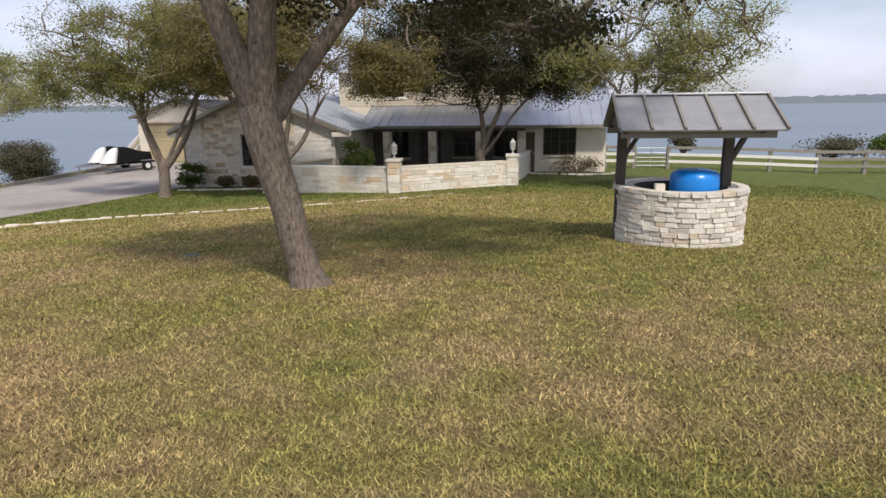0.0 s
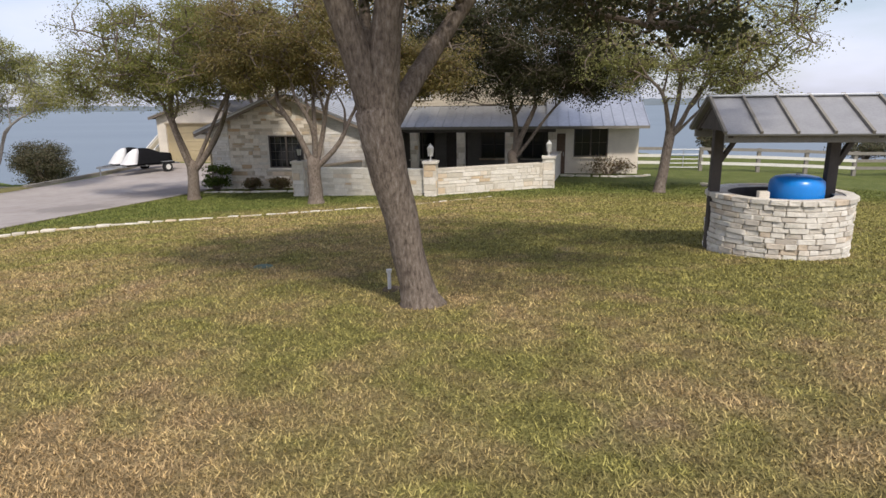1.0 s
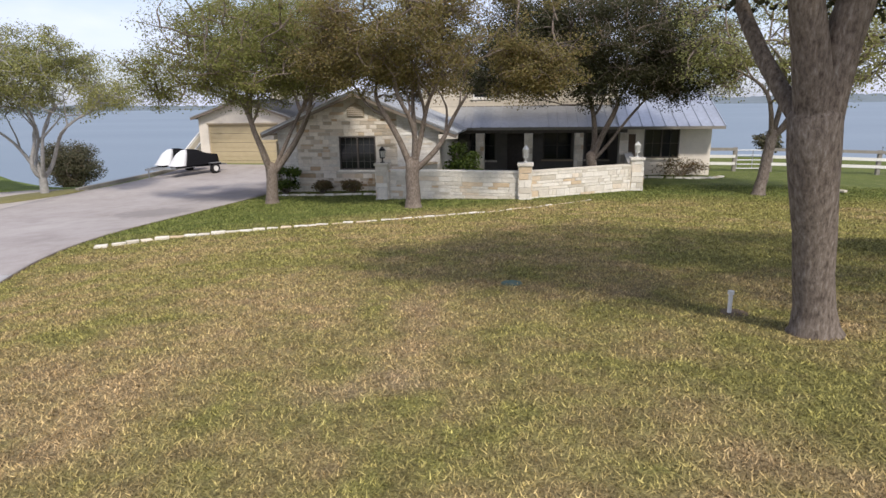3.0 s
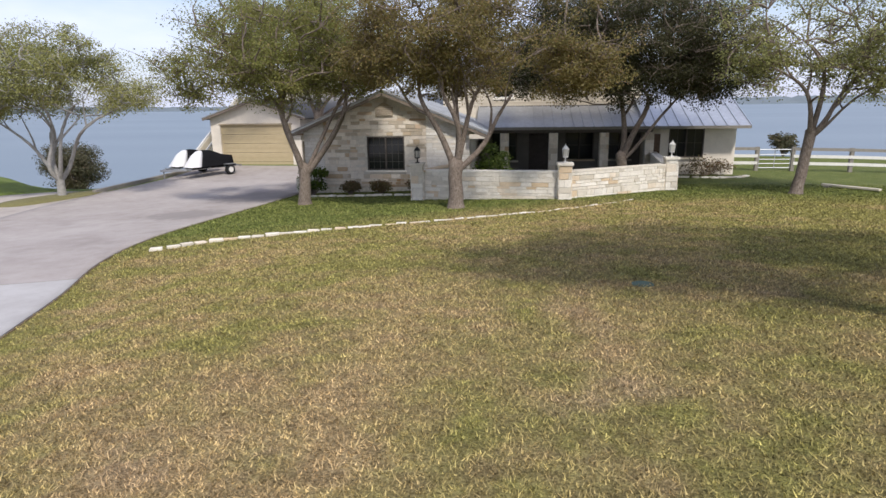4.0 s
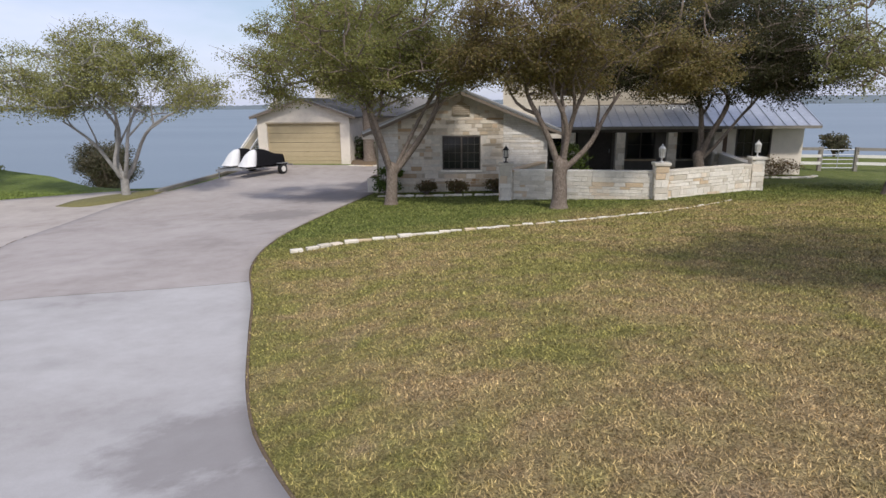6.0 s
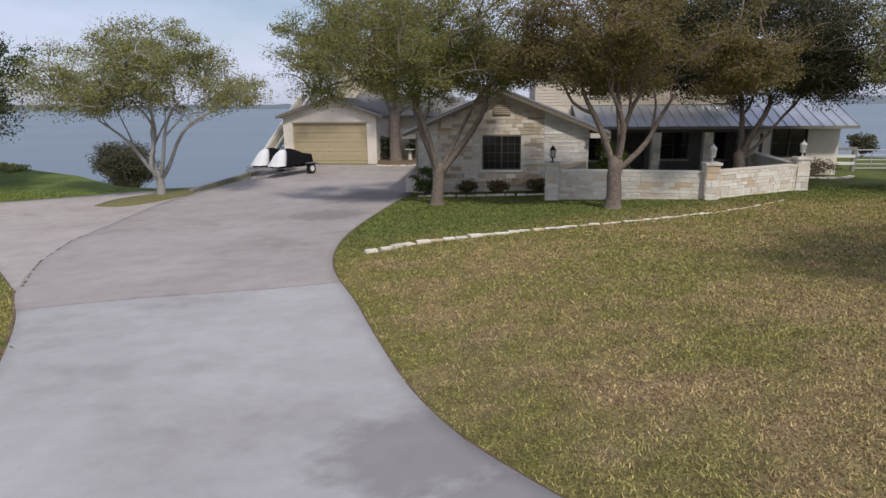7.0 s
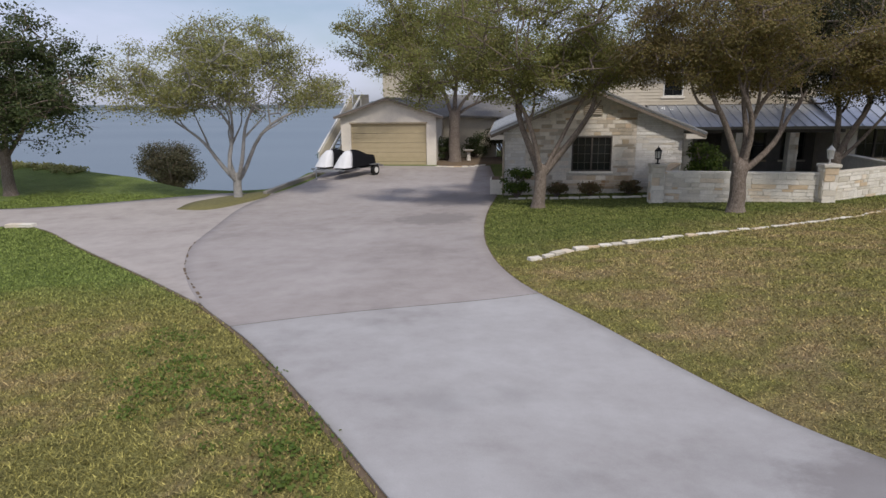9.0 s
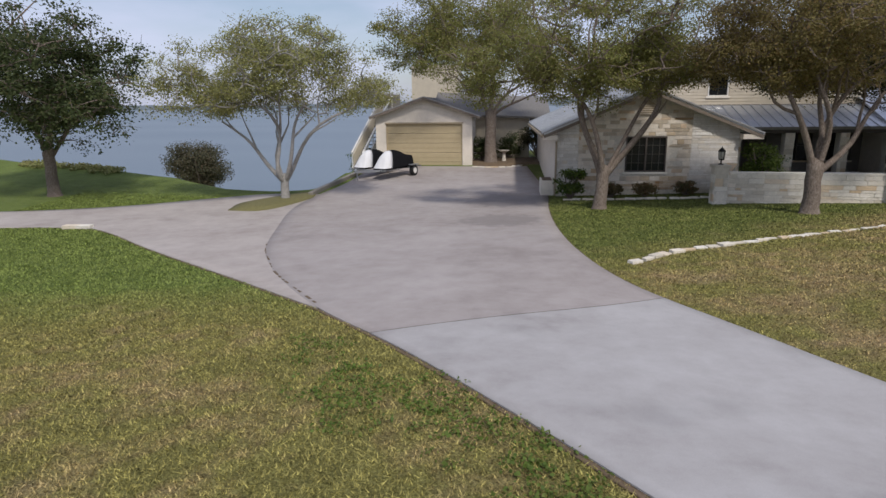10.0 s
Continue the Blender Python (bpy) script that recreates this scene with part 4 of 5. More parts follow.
def lantern(x, y, z, mat, tall=0.62):
    L = thing("lantern", "weathered lantern on a short post on a stone pier", "lantern", (x, y, z), group="pier lanterns")
    part("base", cyl((0, 0, 0), (0, 0, 0.03), 0.08), mat, L)
    part("stem", cyl((0, 0, 0.03), (0, 0, 0.17), 0.025), mat, L)
    part("lamp_glass", cyl((0, 0, 0.19), (0, 0, 0.44), 0.075, 0.105, 6), FROST, L)
    part("collar", cyl((0, 0, 0.16), (0, 0, 0.2), 0.09, 0.1, 6), mat, L)
    part("rim", cyl((0, 0, 0.43), (0, 0, 0.46), 0.12, 0.12, 6), mat, L)
    for k in range(6):
        a = k * math.pi / 3
        part("bar", beam((0.085 * math.cos(a), 0.085 * math.sin(a), 0.19), (0.112 * math.cos(a), 0.112 * math.sin(a), 0.44), 0.014, 0.014), mat, L)
    part("roof", cyl((0, 0, 0.46), (0, 0, 0.56), 0.12, 0.03, 6), mat, L)
    part("finial", cyl((0, 0, 0.56), (0, 0, tall), 0.02, 0.006, 8), mat, L)
    return L


for (x, y), t, m in zip(NODES, (-0.16, -0.08, -0.14), (IRON, WHITE_PAINT, WHITE_PAINT)):
    pier(x, y, t)
    lantern(x, y, t, m)

# ---- well ----
def cyl_open(r, z0, z1, seg=32):
    bm = bmesh.new()
    lo = [bm.verts.new((r * math.cos(2 * math.pi * i / seg), r * math.sin(2 * math.pi * i / seg), z0)) for i in range(seg)]
    hi = [bm.verts.new((v.co.x, v.co.y, z1)) for v in lo]
    for i in range(seg):
        j = (i + 1) % seg
        bm.faces.new((lo[i], hi[i], hi[j], lo[j]))
    return bm



well = thing("well", "round limestone well with a small metal roof", "well", (-2.3, 10.85, gz(-2.3, 10.85)))
WR, WH = 0.96, 0.90
ring = bmesh.new()
segs = 40
vo = [[ring.verts.new((r * math.cos(2 * math.pi * i / segs), r * math.sin(2 * math.pi * i / segs), z)) for i in range(segs)] for r, z in ((WR - 0.04, -0.2), (WR - 0.04, WH - 0.02), (WR - 0.26, WH - 0.02), (WR - 0.26, -0.2))]
for k in range(3):
    for i in range(segs):
        j = (i + 1) % segs
        ring.faces.new((vo[k][i], vo[k][j], vo[k + 1][j], vo[k + 1][i]))
shaft = part("shaft", ring, MORTAR, well)
# Dark sheet added to stand for the shade inside the shaft.
part("lining", cyl_open(WR - 0.27, -0.1, WH - 0.03), DARK_WOOD, well)
part("well_floor", cyl((0, 0, -0.1), (0, 0, -0.02), WR - 0.26, seg=32), DIRT, well)
rk = random.Random(77)
courses = 12
ch = WH / courses
for i in range(courses):
    a = rk.uniform(0, 0.3)
    end = a + 2 * math.pi
    while a < end - 0.06:
        da = min(rk.uniform(0.13, 0.30), end - a)
        m = a + da / 2
        r = WR - 0.06 + rk.uniform(-0.006, 0.022)
        o = lay_stone("well", shaft, (r * math.cos(m), r * math.sin(m), (i + 0.5) * ch), (da * WR - 0.009, 0.12 if i < courses - 1 else 0.16, ch - 0.007), m + math.pi / 2 + rk.uniform(-0.04, 0.04), rk)
        a += da
for x in (-0.92, 0.67):
    part("post", box((x - 0.07, -0.07, 0.02), (x + 0.07, 0.07, 1.83), 0.01), DARK_WOOD, well)
part("brace", beam((0.73, 0, 1.30), (0.98, 0, 1.8), 0.1, 0.07, 0.006), DARK_WOOD, well)
part("brace", beam((-0.88, -0.02, 1.33), (-0.60, -0.02, 1.8), 0.08, 0.06, 0.006), DARK_WOOD, well)
for x in (-1.0, 0.85):
    for s in (-1, 1):
        part("rafter", beam((x, s * 0.86, 1.76), (x, 0, 2.2), 0.06, 0.1), DARK_WOOD, well)
for s in (-1, 1):
    part("purlin", box((-1.06, s * 0.80 - 0.04, 1.66), (1.05, s * 0.80 + 0.04, 1.77), 0.006), GREY_WOOD, well)
part("gable_board", extrude_poly([(-1.02, -0.8, 1.8), (-1.02, 0.8, 1.8), (-1.02, 0, 2.2)], (0.03, 0, 0)), DARK_WOOD, well)
# The darker seam colour stands for the shadow beside each raised seam.
roof_slab("roof", (-1.1, -0.95, 1.78), (1.15, -0.95, 1.78), (1.15, 0, 2.27), (-1.1, 0, 2.27), 0.025, ROOF_PALE, well, 5, "grey standing-seam metal", GREY_WOOD)
roof_slab("roof", (1.15, 0.95, 1.78), (-1.1, 0.95, 1.78), (-1.1, 0, 2.27), (1.15, 0, 2.27), 0.025, ROOF_PALE, well, 5, "", GREY_WOOD)
part("valve_block", box((-0.50, -0.66, 0.5), (-0.36, -0.54, 0.98), 0.01), MORTAR, well)
part("ridge_cap", beam((-1.12, 0, 2.28), (1.17, 0, 2.28), 0.12, 0.03, 0.008), ROOF_METAL, well)

tank = thing("pressure_tank", "bright blue enamelled pressure tank standing inside the well", "tank", (-2.12, 10.72, gz(-2.3, 10.85)))
tb = bmesh.new()
prof = [(0.0, 1.16), (0.18, 1.155), (0.29, 1.13), (0.35, 1.08), (0.365, 1.0), (0.365, 0.02), (0.3, -0.02)]
tv = [[tb.verts.new((max(r, 0.001) * math.cos(2 * math.pi * i / 32), max(r, 0.001) * math.sin(2 * math.pi * i / 32), z)) for i in range(32)] for r, z in prof]
for k in range(len(prof) - 1):
    for i in range(32):
        j = (i + 1) % 32
        tb.faces.new((tv[k][i], tv[k + 1][i], tv[k + 1][j], tv[k][j]))
part("tank_shell", tb, BLUE_TANK, tank, smooth=True)
part("valve", cyl((0, 0, 1.15), (0, 0, 1.18), 0.03), GALV, tank)

# ---- fence ----
fence = thing("fence", "white three-rail timber fence along the lake side", "fence", kind="structure")
FX = [-0.85, 0.55, 2.2, 4.85, 7.0, 9.15, 11.3, 13.5, 15.7, 17.9, 20.1, 22.3, 24.5, 26.7, 28.9, 31.1]
FY = 32.8
for i, x in enumerate(FX):
    g = gz(x, FY)
    part("post", box((x - 0.08, FY - 0.08, g - 0.2), (x + 0.08, FY + 0.08, g + 1.15), 0.01), GREY_WOOD, fence)
    if i in (1,) or i == len(FX) - 1:
        continue
    x2 = FX[i + 1]
    for h in (0.38, 0.72, 1.06):
        part("rail", beam((x, FY - 0.10, g + h), (x2, FY - 0.10, gz(x2, FY) + h), 0.03, 0.14), WHITE_PAINT if h < 1 and x < 8 else GREY_WOOD, fence)
gate = thing("metal_gate", "galvanised five-bar farm gate, closed", "gate", (0.65, FY, gz(1.4, FY)))
for h in (0.15, 0.35, 0.55, 0.78, 1.02):
    part("bar", cyl((0, 0, h), (1.45, 0, h), 0.022, seg=8), GALV, gate)
for x in (0.0, 0.72, 1.45):
    part("upright", cyl((x, 0, 0.13), (x, 0, 1.04), 0.022, seg=8), GALV, gate)

# ---- trailer with two covered watercraft ----
TR = (-28.02, 33.5)
TZ = gz(*TR) + 0.05
trailer = thing("boat_trailer", "galvanised double trailer parked on the concrete", "trailer", (*TR, TZ), 64)
for y in (-0.75, 0.75):
    part("frame_rail", beam((-1.6, y, 0.42), (1.6, y, 0.42), 0.07, 0.1), GALV, trailer)
for x in (-1.6, -0.4, 0.6, 1.6):
    part("crossbar", beam((x, -1.1, 0.42), (x, 1.1, 0.42), 0.07, 0.07), GALV, trailer)
for s in (-1, 1):
    part("tongue", beam((-1.6, 0.75 * s, 0.42), (-2.6, 0, 0.42), 0.08, 0.1), GALV, trailer)
    w = part("wheel", cyl((0.75, s * 1.1, 0.26), (0.75, s * 1.28, 0.26), 0.27, seg=20), RUBBER, trailer)
    part("rim", cyl((0.75, s * 1.26, 0.26), (0.75, s * 1.30, 0.26), 0.15, seg=16), WHITE_PAINT, w)
    part("mudguard", box((0.42, s * 1.2 - 0.12, 0.55), (1.08, s * 1.2 + 0.12, 0.59), 0.015), GALV, trailer)
part("jockey_stand", cyl((-2.45, 0, 0.0), (-2.45, 0, 0.5), 0.035), GALV, trailer)


def covered_craft(y):
    J = thing("covered_watercraft", "watercraft under a white and black fitted cover on a trailer", "watercraft", (*TR, TZ + 0.47), 64, group="covered watercraft")
    secs = [(-1.5, 0.40, 0.50), (-1.38, 0.46, 0.76), (-1.1, 0.51, 0.95), (-0.92, 0.515, 0.98), (-0.72, 0.52, 1.0), (-0.42, 0.50, 0.98), (-0.1, 0.50, 0.92), (0.25, 0.49, 0.80), (0.65, 0.45, 0.66), (1.05, 0.38, 0.60), (1.35, 0.22, 0.55)]
    rings = []
    for x, w, h in [(x, w * 0.82, h * 0.86) for x, w, h in secs]:
        lean = 0.32 * min(1.0, max(0.0, (0.9 - x) / 1.6))
        rings.append([(x + lean * s, y + w * c * (1 - 0.35 * max(0, s)), 0.05 + h * s if s > 0 else 0.05) for c, s in [(math.copysign(abs(math.cos(a)) ** 0.62, math.cos(a)), max(0.0, math.sin(a)) ** 0.7) for a in np.linspace(0, math.pi, 11)]])

    def shell(i0, i1):
        bm = bmesh.new()
        rv = [[bm.verts.new(p) for p in r] for r in rings[i0:i1 + 1]]
        for a, b in zip(rv, rv[1:]):
            for k in range(10):
                bm.faces.new((a[k], a[k + 1], b[k + 1], b[k]))
        bm.faces.new(rv[0])
        bm.faces.new(list(reversed(rv[-1])))
        bmesh.ops.recalc_face_normals(bm, faces=bm.faces)
        return bm
    part("cover_front", shell(0, 3), COVER_WHITE, J, "white cover cloth", True)
    part("cover_rear", shell(3, 10), COVER_BLACK, J, "black cover cloth", True)
    part("hull", beam((-1.4, y, 0.0), (1.4, y, 0.0), 0.6, 0.1, 0.02), COVER_BLACK, J)


covered_craft(-0.62)
covered_craft(0.64)


# ---- shrubs ----
def shrub(label, x, y, w, h, mat, seed, per=60, size=0.06, name="shrub", z=None, n=26):
    rng, nrng = random.Random(seed), np.random.default_rng(seed)
    g = gz(x, y) if z is None else z
    S = thing(name, label, "shrub", (x, y, g))
    wood = Wood()
    cs, sp = [], []
    for _ in range(n):
        a, r, u = rng.uniform(0, 6.28), rng.random() ** 0.5, rng.uniform(0.25, 0.9)
        r *= math.sqrt(max(0.12, 1 - ((u - 0.55) / 0.48) ** 2))
        p = Vector((math.cos(a) * r * w * 0.42, math.sin(a) * r * w * 0.42, h * u))
        cs.append(tuple(p))
        sp.append(0.2 * max(w, h) * rng.uniform(0.7, 1.2))
        wood.add(bent((0, 0, -0.03), p, rng, 0.1, 5), [0.02 * h + 0.004, 0.016 * h + 0.003, 0.012 * h + 0.002, 0.009 * h, 0.004 * h], 5)
    under(new("stem", wood.mesh("stem", BARK)), S)
    under(new("foliage", leaves_mesh("foliage", cs, sp, per, size, mat, nrng)), S)
    return S


shrub("leafy green shrub at the corner of the house", -19.35, 25.7, 1.2, 1.25, LEAF_SHRUB, 41, 70, 0.09)
for i, x in enumerate((-17.8, -16.5, -15.0)):
    shrub("low reddish-brown shrub in the stone bed", x, 25.75, 0.9, 0.55, LEAF_RUST, 42 + i, 55, 0.07)
shrub("bright yellow-green bush behind the courtyard wall", -12.0, 26.4, 1.7, 2.0, LEAF_SHRUB, 46, 110, 0.1)
shrub("round brown-green bush on the lake bank", -43.9, 44.0, 4.3, 4.3, LEAF_DARKRUST, 47, 300, 0.11, z=-4.8, n=70)
shrub("rounded green shrub by the annex", -21.6, 40.4, 1.8, 1.7, LEAF_DARK, 48, 80, 0.1)
# Added dark foliage stands for the shade in the passage beside the annex.
shrub("tall dark shrub added for the shaded passage between annex and house", -19.6, 41.0, 2.6, 2.4, LEAF_SHADED, 53, 150, 0.1)
shrub("dark shrub in the bed beside the garage", -23.2, 38.6, 1.4, 1.5, LEAF_DARK, 49, 80, 0.09)
shrub("green shrub below the stair on the bank", -31.2, 43.0, 2.6, 2.6, LEAF_SHRUB, 50, 90, 0.12, z=-3.4)
shrub("grey dry shrub against the pale wall", -2.4, 30.8, 2.4, 0.8, LEAF_RUST, 51, 50, 0.08)
shrub("distant bush beyond the fence", 4.3, 39.0, 1.6, 1.35, LEAF_DARKRUST, 52, 70, 0.14)

shrub("dark scrub on the bank beyond the fence", 12.5, 38.8, 3.4, 1.15, LEAF_DARKRUST, 54, 90, 0.13)
shrub("green scrub on the bank beyond the fence", 15.5, 38.6, 2.8, 1.1, LEAF_SHRUB, 55, 90, 0.13)

# dry scrub along the edge of the bank
nb = np.random.default_rng(61)
bx = nb.uniform(-48.5, -42, 110)
by = shore(bx) + nb.normal(0.3, 0.35, 110)
bh = nb.uniform(0.1, 0.28, 110)
tagged(new("bank_scrub", leaves_mesh("bank_scrub", [(x, y, gz(x, y) + 0.6 * h) for x, y, h in zip(bx, by, bh)], bh, 30, 0.12, LEAF_PALE, nb)), "pale dry scrub and weeds along the lake bank", "scrub", kind="stuff")

# ---- edging stones ----
edging = thing("stone_edging", "row of rough pale limestone edging stones on the lawn", "edging", kind="structure")
re_ = random.Random(3)


def edge_row(pts, n, w=0.27, thing_=edging, fade=0.0):
    line = curve_through(pts, n)
    for i in range(n - 1):
        p, q = line[i], line[i + 1]
        L = float(np.hypot(*(q - p)))
        m = (p + q) / 2 + np.array([re_.uniform(-0.04, 0.04), re_.uniform(-0.04, 0.04)])
        f = 1 - fade * i / n
        sunk = 0.022 + (0.019 if fade and i > 11 else 0.0)
        lay_stone("lime", thing_, (m[0], m[1], gz(*m) + 0.035 * f - sunk), (L * re_.uniform(0.78, 1.0), w * f * re_.uniform(0.4, 0.9), re_.uniform(0.06, 0.12)), math.atan2(q[1] - p[1], q[0] - p[0]) + re_.uniform(-0.3, 0.3), re_)


edge_row([(-19.33, 14.05), (-18.45, 14.8), (-17.4, 15.35), (-16.2, 15.85), (-14.8, 16.5), (-13.0, 17.3), (-10.9, 18.5), (-8.9, 20.2), (-7.3, 21.9)], 46, fade=0.75)
edge_row([(-19.7, 25.2), (-17.6, 25.0), (-15.6, 24.9), (-14.3, 24.9)], 15, 0.3)
edge_row([(-4.7, 30.2), (-3.0, 29.9), (-1.4, 29.9), (-0.6, 30.6)], 13, 0.42)
edge_row([(-23.7, 36.6), (-22.6, 36.3), (-21.4, 36.5), (-20.7, 37.4)], 10, 0.35)
for x, y in ((-36.1, 20.25), (-35.7, 20.3)):
    lay_stone("lime", edging, (x, y, gz(x, y) + 0.06), (0.5, 0.3, 0.12), 0.1, re_)

# ---- island, kerb and far shore ----
isl = bmesh.new()
ip = curve_through([(-32.3, 23.7), (-32.5, 25.4), (-31.6, 27.2), (-30.6, 28.4), (-30.0, 27.2), (-30.3, 25.2), (-31.0, 23.6), (-32.3, 23.7)], 30)[:-1]
ic = isl.verts.new((-31.2, 26.0, gz(-31.2, 26.0) + 0.13))
iv = [isl.verts.new((x, y, gz(x, y) + 0.05)) for x, y in ip]
im = [isl.verts.new((x * 0.6 - 31.2 * 0.4, y * 0.6 + 26.0 * 0.4, gz(x * 0.6 - 31.2 * 0.4, y * 0.6 + 26.0 * 0.4) + 0.11)) for x, y in ip]
ib = [isl.verts.new((x, y, gz(x, y) - 0.1)) for x, y in ip]
for i in range(len(iv)):
    j = (i + 1) % len(iv)
    isl.faces.new((ic, im[i], im[j]))
    isl.faces.new((im[i], iv[i], iv[j], im[j]))
    isl.faces.new((iv[i], ib[i], ib[j], iv[j]))
bmesh.ops.recalc_face_normals(isl, faces=isl.faces)
tagged(part("ground", isl, simple("dry_island_turf", (0.18, 0.165, 0.07), 0.95, var=0.4, scale=7, bump=0.6), None, smooth=True), "small grass island round the pale tree", "lawn", kind="structure")
kerb = thing("kerb", "low dark weathered kerb along the lake edge of the drive", "kerb", kind="structure")
kl = curve_through([(-30.25, 27.4), (-30.2, 29.5), (-29.95, 32.0), (-29.7, 34.5), (-29.6, 37.0)], 9)
for p, q in zip(kl, kl[1:]):
    part("kerb_stone", beam((*p, gz(*p) + 0.03), (*q, gz(*q) + 0.03), 0.2, 0.3, 0.02), GREY_WOOD, kerb)


def far_shore():
    nrng = np.random.default_rng(9)
    xs = np.linspace(-3600, 3600, 900)
    top = 12 + 3 * np.sin(xs * 0.0021) + 2 * np.sin(xs * 0.006 + 2) + nrng.normal(0, 0.9, len(xs))
    V, F = [], []
    for i, (x, t) in enumerate(zip(xs, top)):
        y = 1380 + 60 * math.sin(x * 0.0013)
        V += [(x, y - 30, LAKE - 1), (x, y, LAKE + 0.55 * t), (x, y + 25, LAKE + t + 1.5), (x, y + 160, LAKE - 2)]
    for i in range(len(xs) - 1):
        for k in range(3):
            a = 4 * i + k
            F.append((a, a + 4, a + 5, a + 1))
    return mesh_np("backdrop", V, F, FAR_LAND)


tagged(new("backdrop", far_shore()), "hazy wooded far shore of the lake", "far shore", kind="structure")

rail = thing("bank_railing", "dark low timber railing on the lake bank", "railing", (-53.2, 40.0, gz(-53.2, 40.0)))
rz0 = -1.75 - gz(-53.2, 40.0)
for i in range(5):
    part("post", box((i * 0.95 - 0.05, -0.05, -0.4), (i * 0.95 + 0.05, 0.05, rz0 + 0.05 - 0.26 * i), 0.008), DARK_WOOD, rail)
for h in (-0.5, -0.25, 0.0):
    part("rail", beam((-0.1, -0.07, rz0 + h), (3.9, -0.07, rz0 + h - 1.05), 0.04, 0.15), DARK_WOOD, rail)

bath = thing("bird_bath", "pale stone bird bath in the planting bed", "bird bath", (-21.9, 38.2, gz(-21.9, 38.2)))
part("pedestal", cyl((0, 0, 0), (0, 0, 0.6), 0.14, 0.09), MORTAR, bath)
part("bowl", cyl((0, 0, 0.6), (0, 0, 0.72), 0.16, 0.34, 20), MORTAR, bath)
bed = thing("planting_bed", "mulched bed with dry leaves beside the garage", "flower bed", (-22.1, 38.6, gz(-22.1, 38.6)), kind="structure")
part("mulch", cyl((0, 0, -0.1), (0, 0, 0.1), 2.2, 1.9, 24), DIRT, bed)
part("mulch", cyl((2.3, 0.6, -0.1), (2.3, 0.6, 0.09), 2.0, 1.8, 24), DIRT, bed)
pl = thing("planter", "low limestone planter at the corner of the house", "planter", (-20.15, 27.3, gz(-20.15, 27.3)))
part("trough", box((-0.25, -0.6, -0.1), (0.25, 0.6, 0.62), 0.02), LIMESTONE, pl)
part("soil", box((-0.19, -0.54, 0.6), (0.19, 0.54, 0.635)), DIRT, pl)

# ---- small things on the lawn ----
lx, ly = -9.62, 9.05
lid = thing("valve_box", "round green plastic valve box lid set in the turf", "valve box", (lx, ly, gz(lx, ly)))
part("rim", cyl((0, 0, -0.05), (0, 0, 0.012), 0.135, seg=20), simple("green_plastic", (0.09, 0.15, 0.12), 0.6), lid)
part("lid", cyl((0, 0, 0.012), (0, 0, 0.018), 0.118, seg=20), simple("faded_green_plastic", (0.10, 0.14, 0.115), 0.95, spec=0.1), lid)
tx, ty = -7.45, 7.55
tap = thing("garden_tap", "white plastic standpipe with a small tap beside the oak", "tap", (tx, ty, gz(tx, ty)))
part("pipe", cyl((0, 0, -0.05), (0, 0, 0.2), 0.02, seg=10), WHITE_PAINT, tap)
part("cap", cyl((0, 0, 0.2), (0, 0, 0.235), 0.03, seg=10), WHITE_PAINT, tap)
part("pad", cyl((0.05, 0, -0.02), (0.05, 0, 0.012), 0.13, seg=14), DIRT, tap)
plank = thing("timber_plank", "weathered plank lying on the grass", "plank", (1.3, 25.7, gz(1.3, 25.7) + 0.06), -52)
part("board", box((-1.0, -0.1, 0), (1.0, 0.1, 0.07), 0.01), SIDING, plank)
part("block", box((-0.9, -0.14, -0.07), (-0.7, 0.14, 0.0), 0.008), GREY_WOOD, plank)

nw = np.random.default_rng(12)
wc, ws = [], []
for x, y, r in ((-23.7, 8.0, 0.6), (-23.0, 7.6, 0.7), (-22.5, 7.1, 0.6), (-22.1, 6.6, 0.5), (-21.7, 6.1, 0.45), (-24.4, 8.9, 0.5), (-23.5, 7.2, 0.5), (-21.4, 5.5, 0.4)):
    for _ in range(26):
        px, py = x + nw.normal() * r * 0.5, y + nw.normal() * r * 0.5
        if not inside(PAVED[0], px, py):
            wc.append((px, py, gz(px, py) + 0.03))
            ws.append(0.1)
tagged(new("weed_patch", leaves_mesh("weed_patch", wc, ws, 15, 0.04, LEAF_WEED, nw)), "bright green broadleaf weeds in the lawn edge", "weeds", kind="stuff")
crack = thing("joint_crack", "dark broken crack between two concrete slabs", "crack", kind="structure")
cl = curve_through([(-25.05, 11.25), (-26.6, 13.6), (-27.4, 15.2), (-28.0, 16.5), (-28.5, 18.0)], 26)
for p, q in zip(cl, cl[1:]):
    if re_.random() < 0.72:
        part("crack_fill", beam((*p, gz(*p) + 0.021), (*(p + (q - p) * re_.uniform(0.5, 0.95)), gz(*q) + 0.021), re_.uniform(0.02, 0.05), 0.03), DIRT, crack)

# stones of the large faces last
for core, a, b, z0, z1, ta, tb_ in WALL_RUNS:
    L = math.dist(a, b)
    face_with_stones("lime", core, a, b, z0, z1, rw, 0.135, 0.42, 0.1, top=lambda s, L=L, ta=ta, tb_=tb_: ta + (tb_ - ta) * s / L - 0.03)


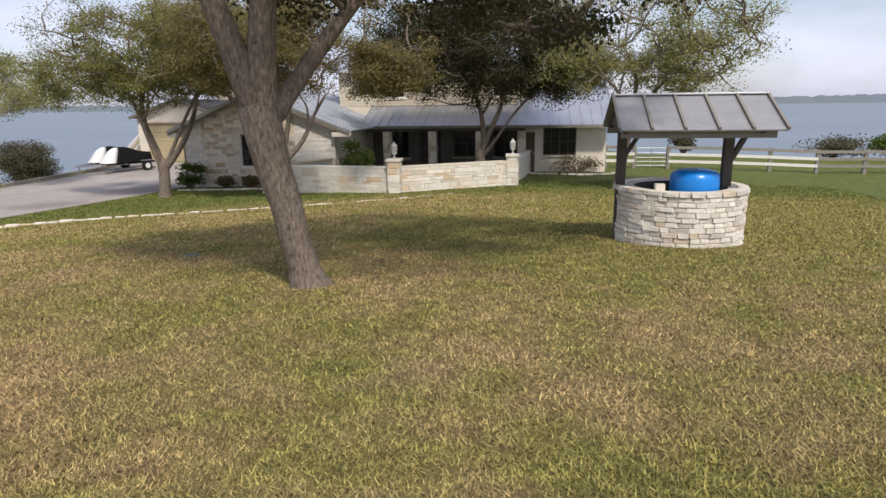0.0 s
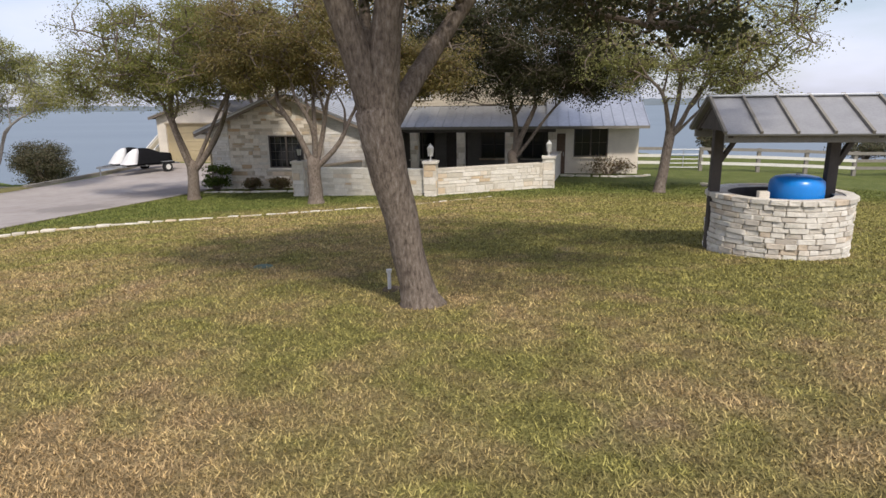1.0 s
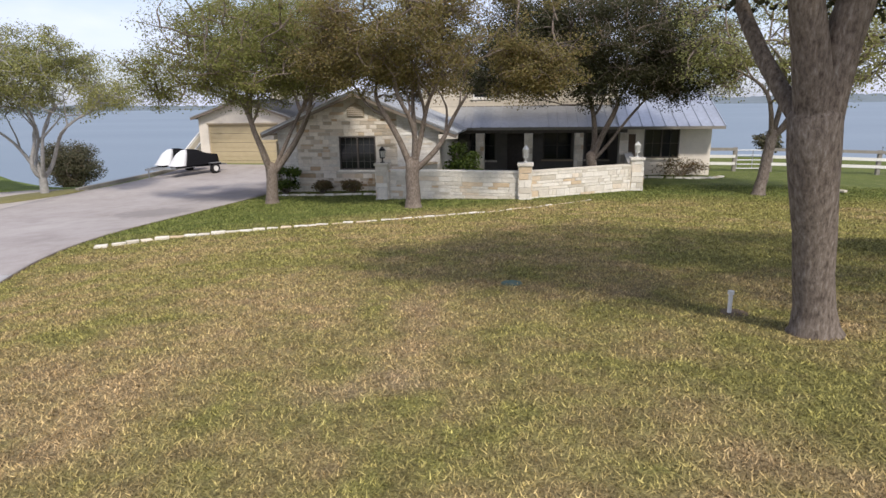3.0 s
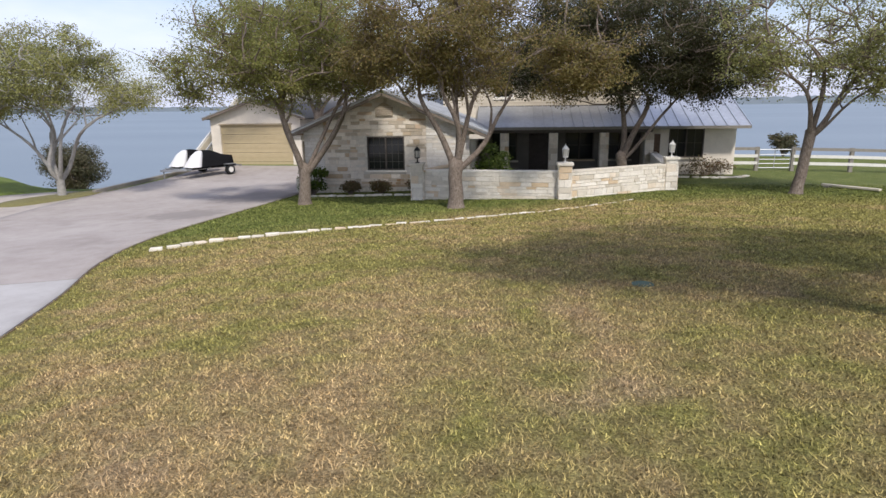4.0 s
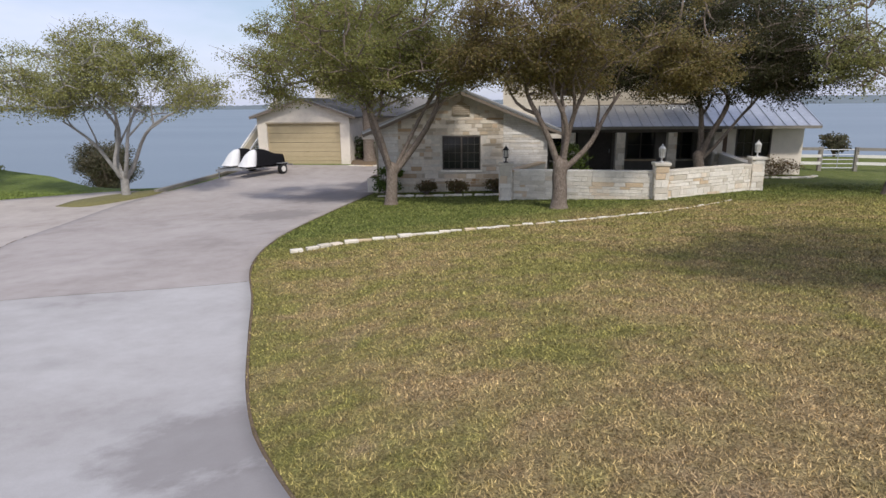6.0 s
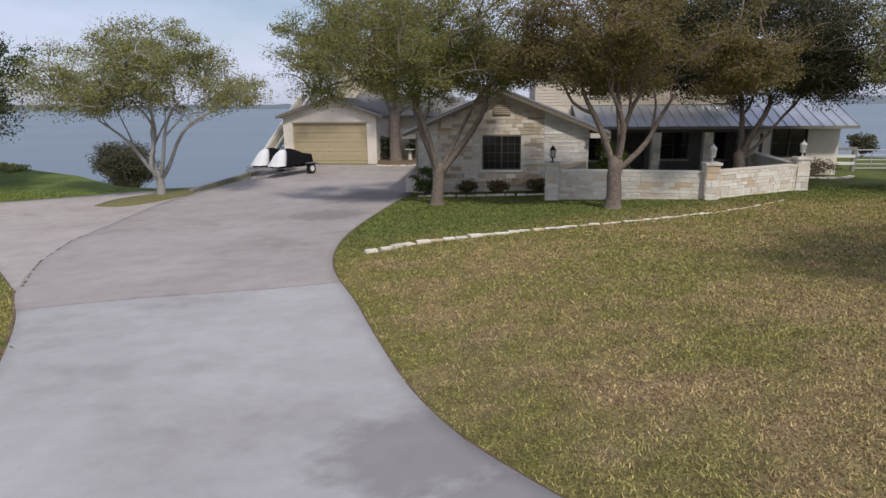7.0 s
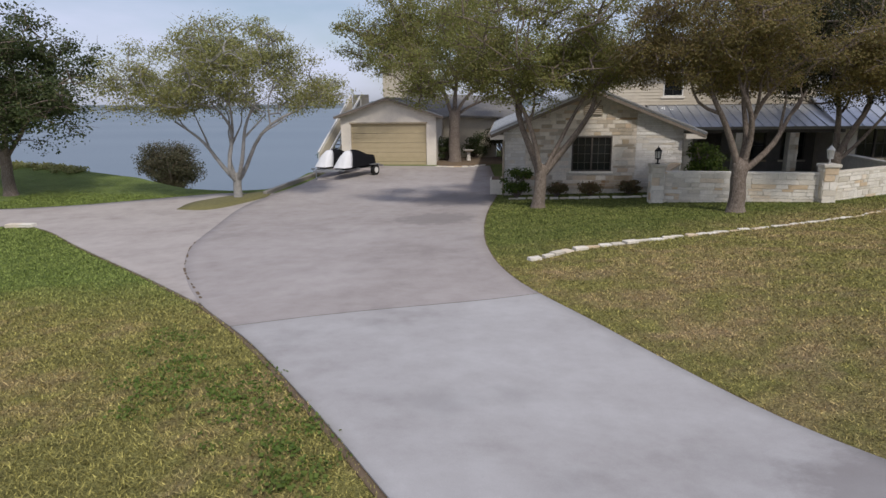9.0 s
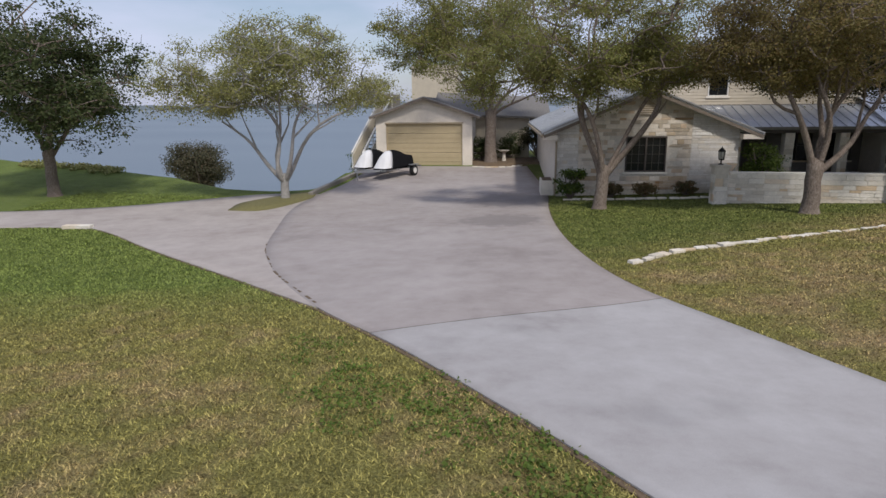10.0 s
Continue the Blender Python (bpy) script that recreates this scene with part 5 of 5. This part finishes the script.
def gable_stone(x, z, rng):
    """Rust-stained stones gather low under the window."""
    low = max(0.0, 1 - abs(x + 15.4) / 1.5) * (0.85 if z < -0.75 else 0.1)
    return "tan" if rng.random() < max(low, 0.05) else "house"


def gable_run(kind, x0, x1, course, length):
    face_with_stones(kind, front, (x0, WY), (x1, WY), WZ + 0.3, 2.25, rs, course, length, 0.09,
                     skip=lambda t, z, ht, hz: wing_skip(t + x0 - WX0, z, ht, hz), top=lambda t: gable_top(x0 + t) - 0.02)


gable_run(gable_stone, -19.0, -14.72, 0.145, 0.40)
gable_run("white", -14.72, WX1, 0.105, 0.40)
gable_run("white", WX0, -19.0, 0.105, 0.36)


# ---- grass blades ----
def grass():
    nrng = np.random.default_rng(4)
    # thick near the walk, thinning out smoothly with distance
    n = 1750000
    y = 2.5 + 24.5 * nrng.random(n) ** 2.6 + nrng.normal(0, 0.5, n)
    reach = np.clip((y - 2.5) / 14, 0, 1)
    x = nrng.uniform(-1, 1, n) * (15.0 + 9.0 * reach) - 12.5 - 4.0 * reach
    keep = ~(inside(PAVED[0], x, y) | inside(PAVED[1], x, y))
    x, y = x[keep], y[keep]
    n = len(x)
    z = ground_z(x, y)
    far = np.clip((y - 2) / 20, 0, 1)
    west = 1 - smooth(-21, -16, x)
    h = nrng.uniform(0.008, 0.027, n) * (1 + 0.7 * far + 0.2 * west)
    w = nrng.uniform(0.0021, 0.0044, n) * (1 + 4.5 * far + 0.35 * west)
    a = nrng.uniform(0, 2 * np.pi, n)
    lean = nrng.uniform(0.2, 2.2, n) * h
    la = nrng.uniform(0, 2 * np.pi, n)
    dx, dy = np.cos(a) * w, np.sin(a) * w
    V = np.stack([np.stack([x - dx, y - dy, z - 0.004], -1), np.stack([x + dx, y + dy, z - 0.004], -1), np.stack([x + np.cos(la) * lean, y + np.sin(la) * lean, z + h], -1)], 1).reshape(-1, 3)
    return mesh_np("grass", V, np.arange(3 * n).reshape(n, 3), BLADE)


tagged(new("grass", grass()), "short dry lawn grass in straw and green", "grass", kind="stuff")
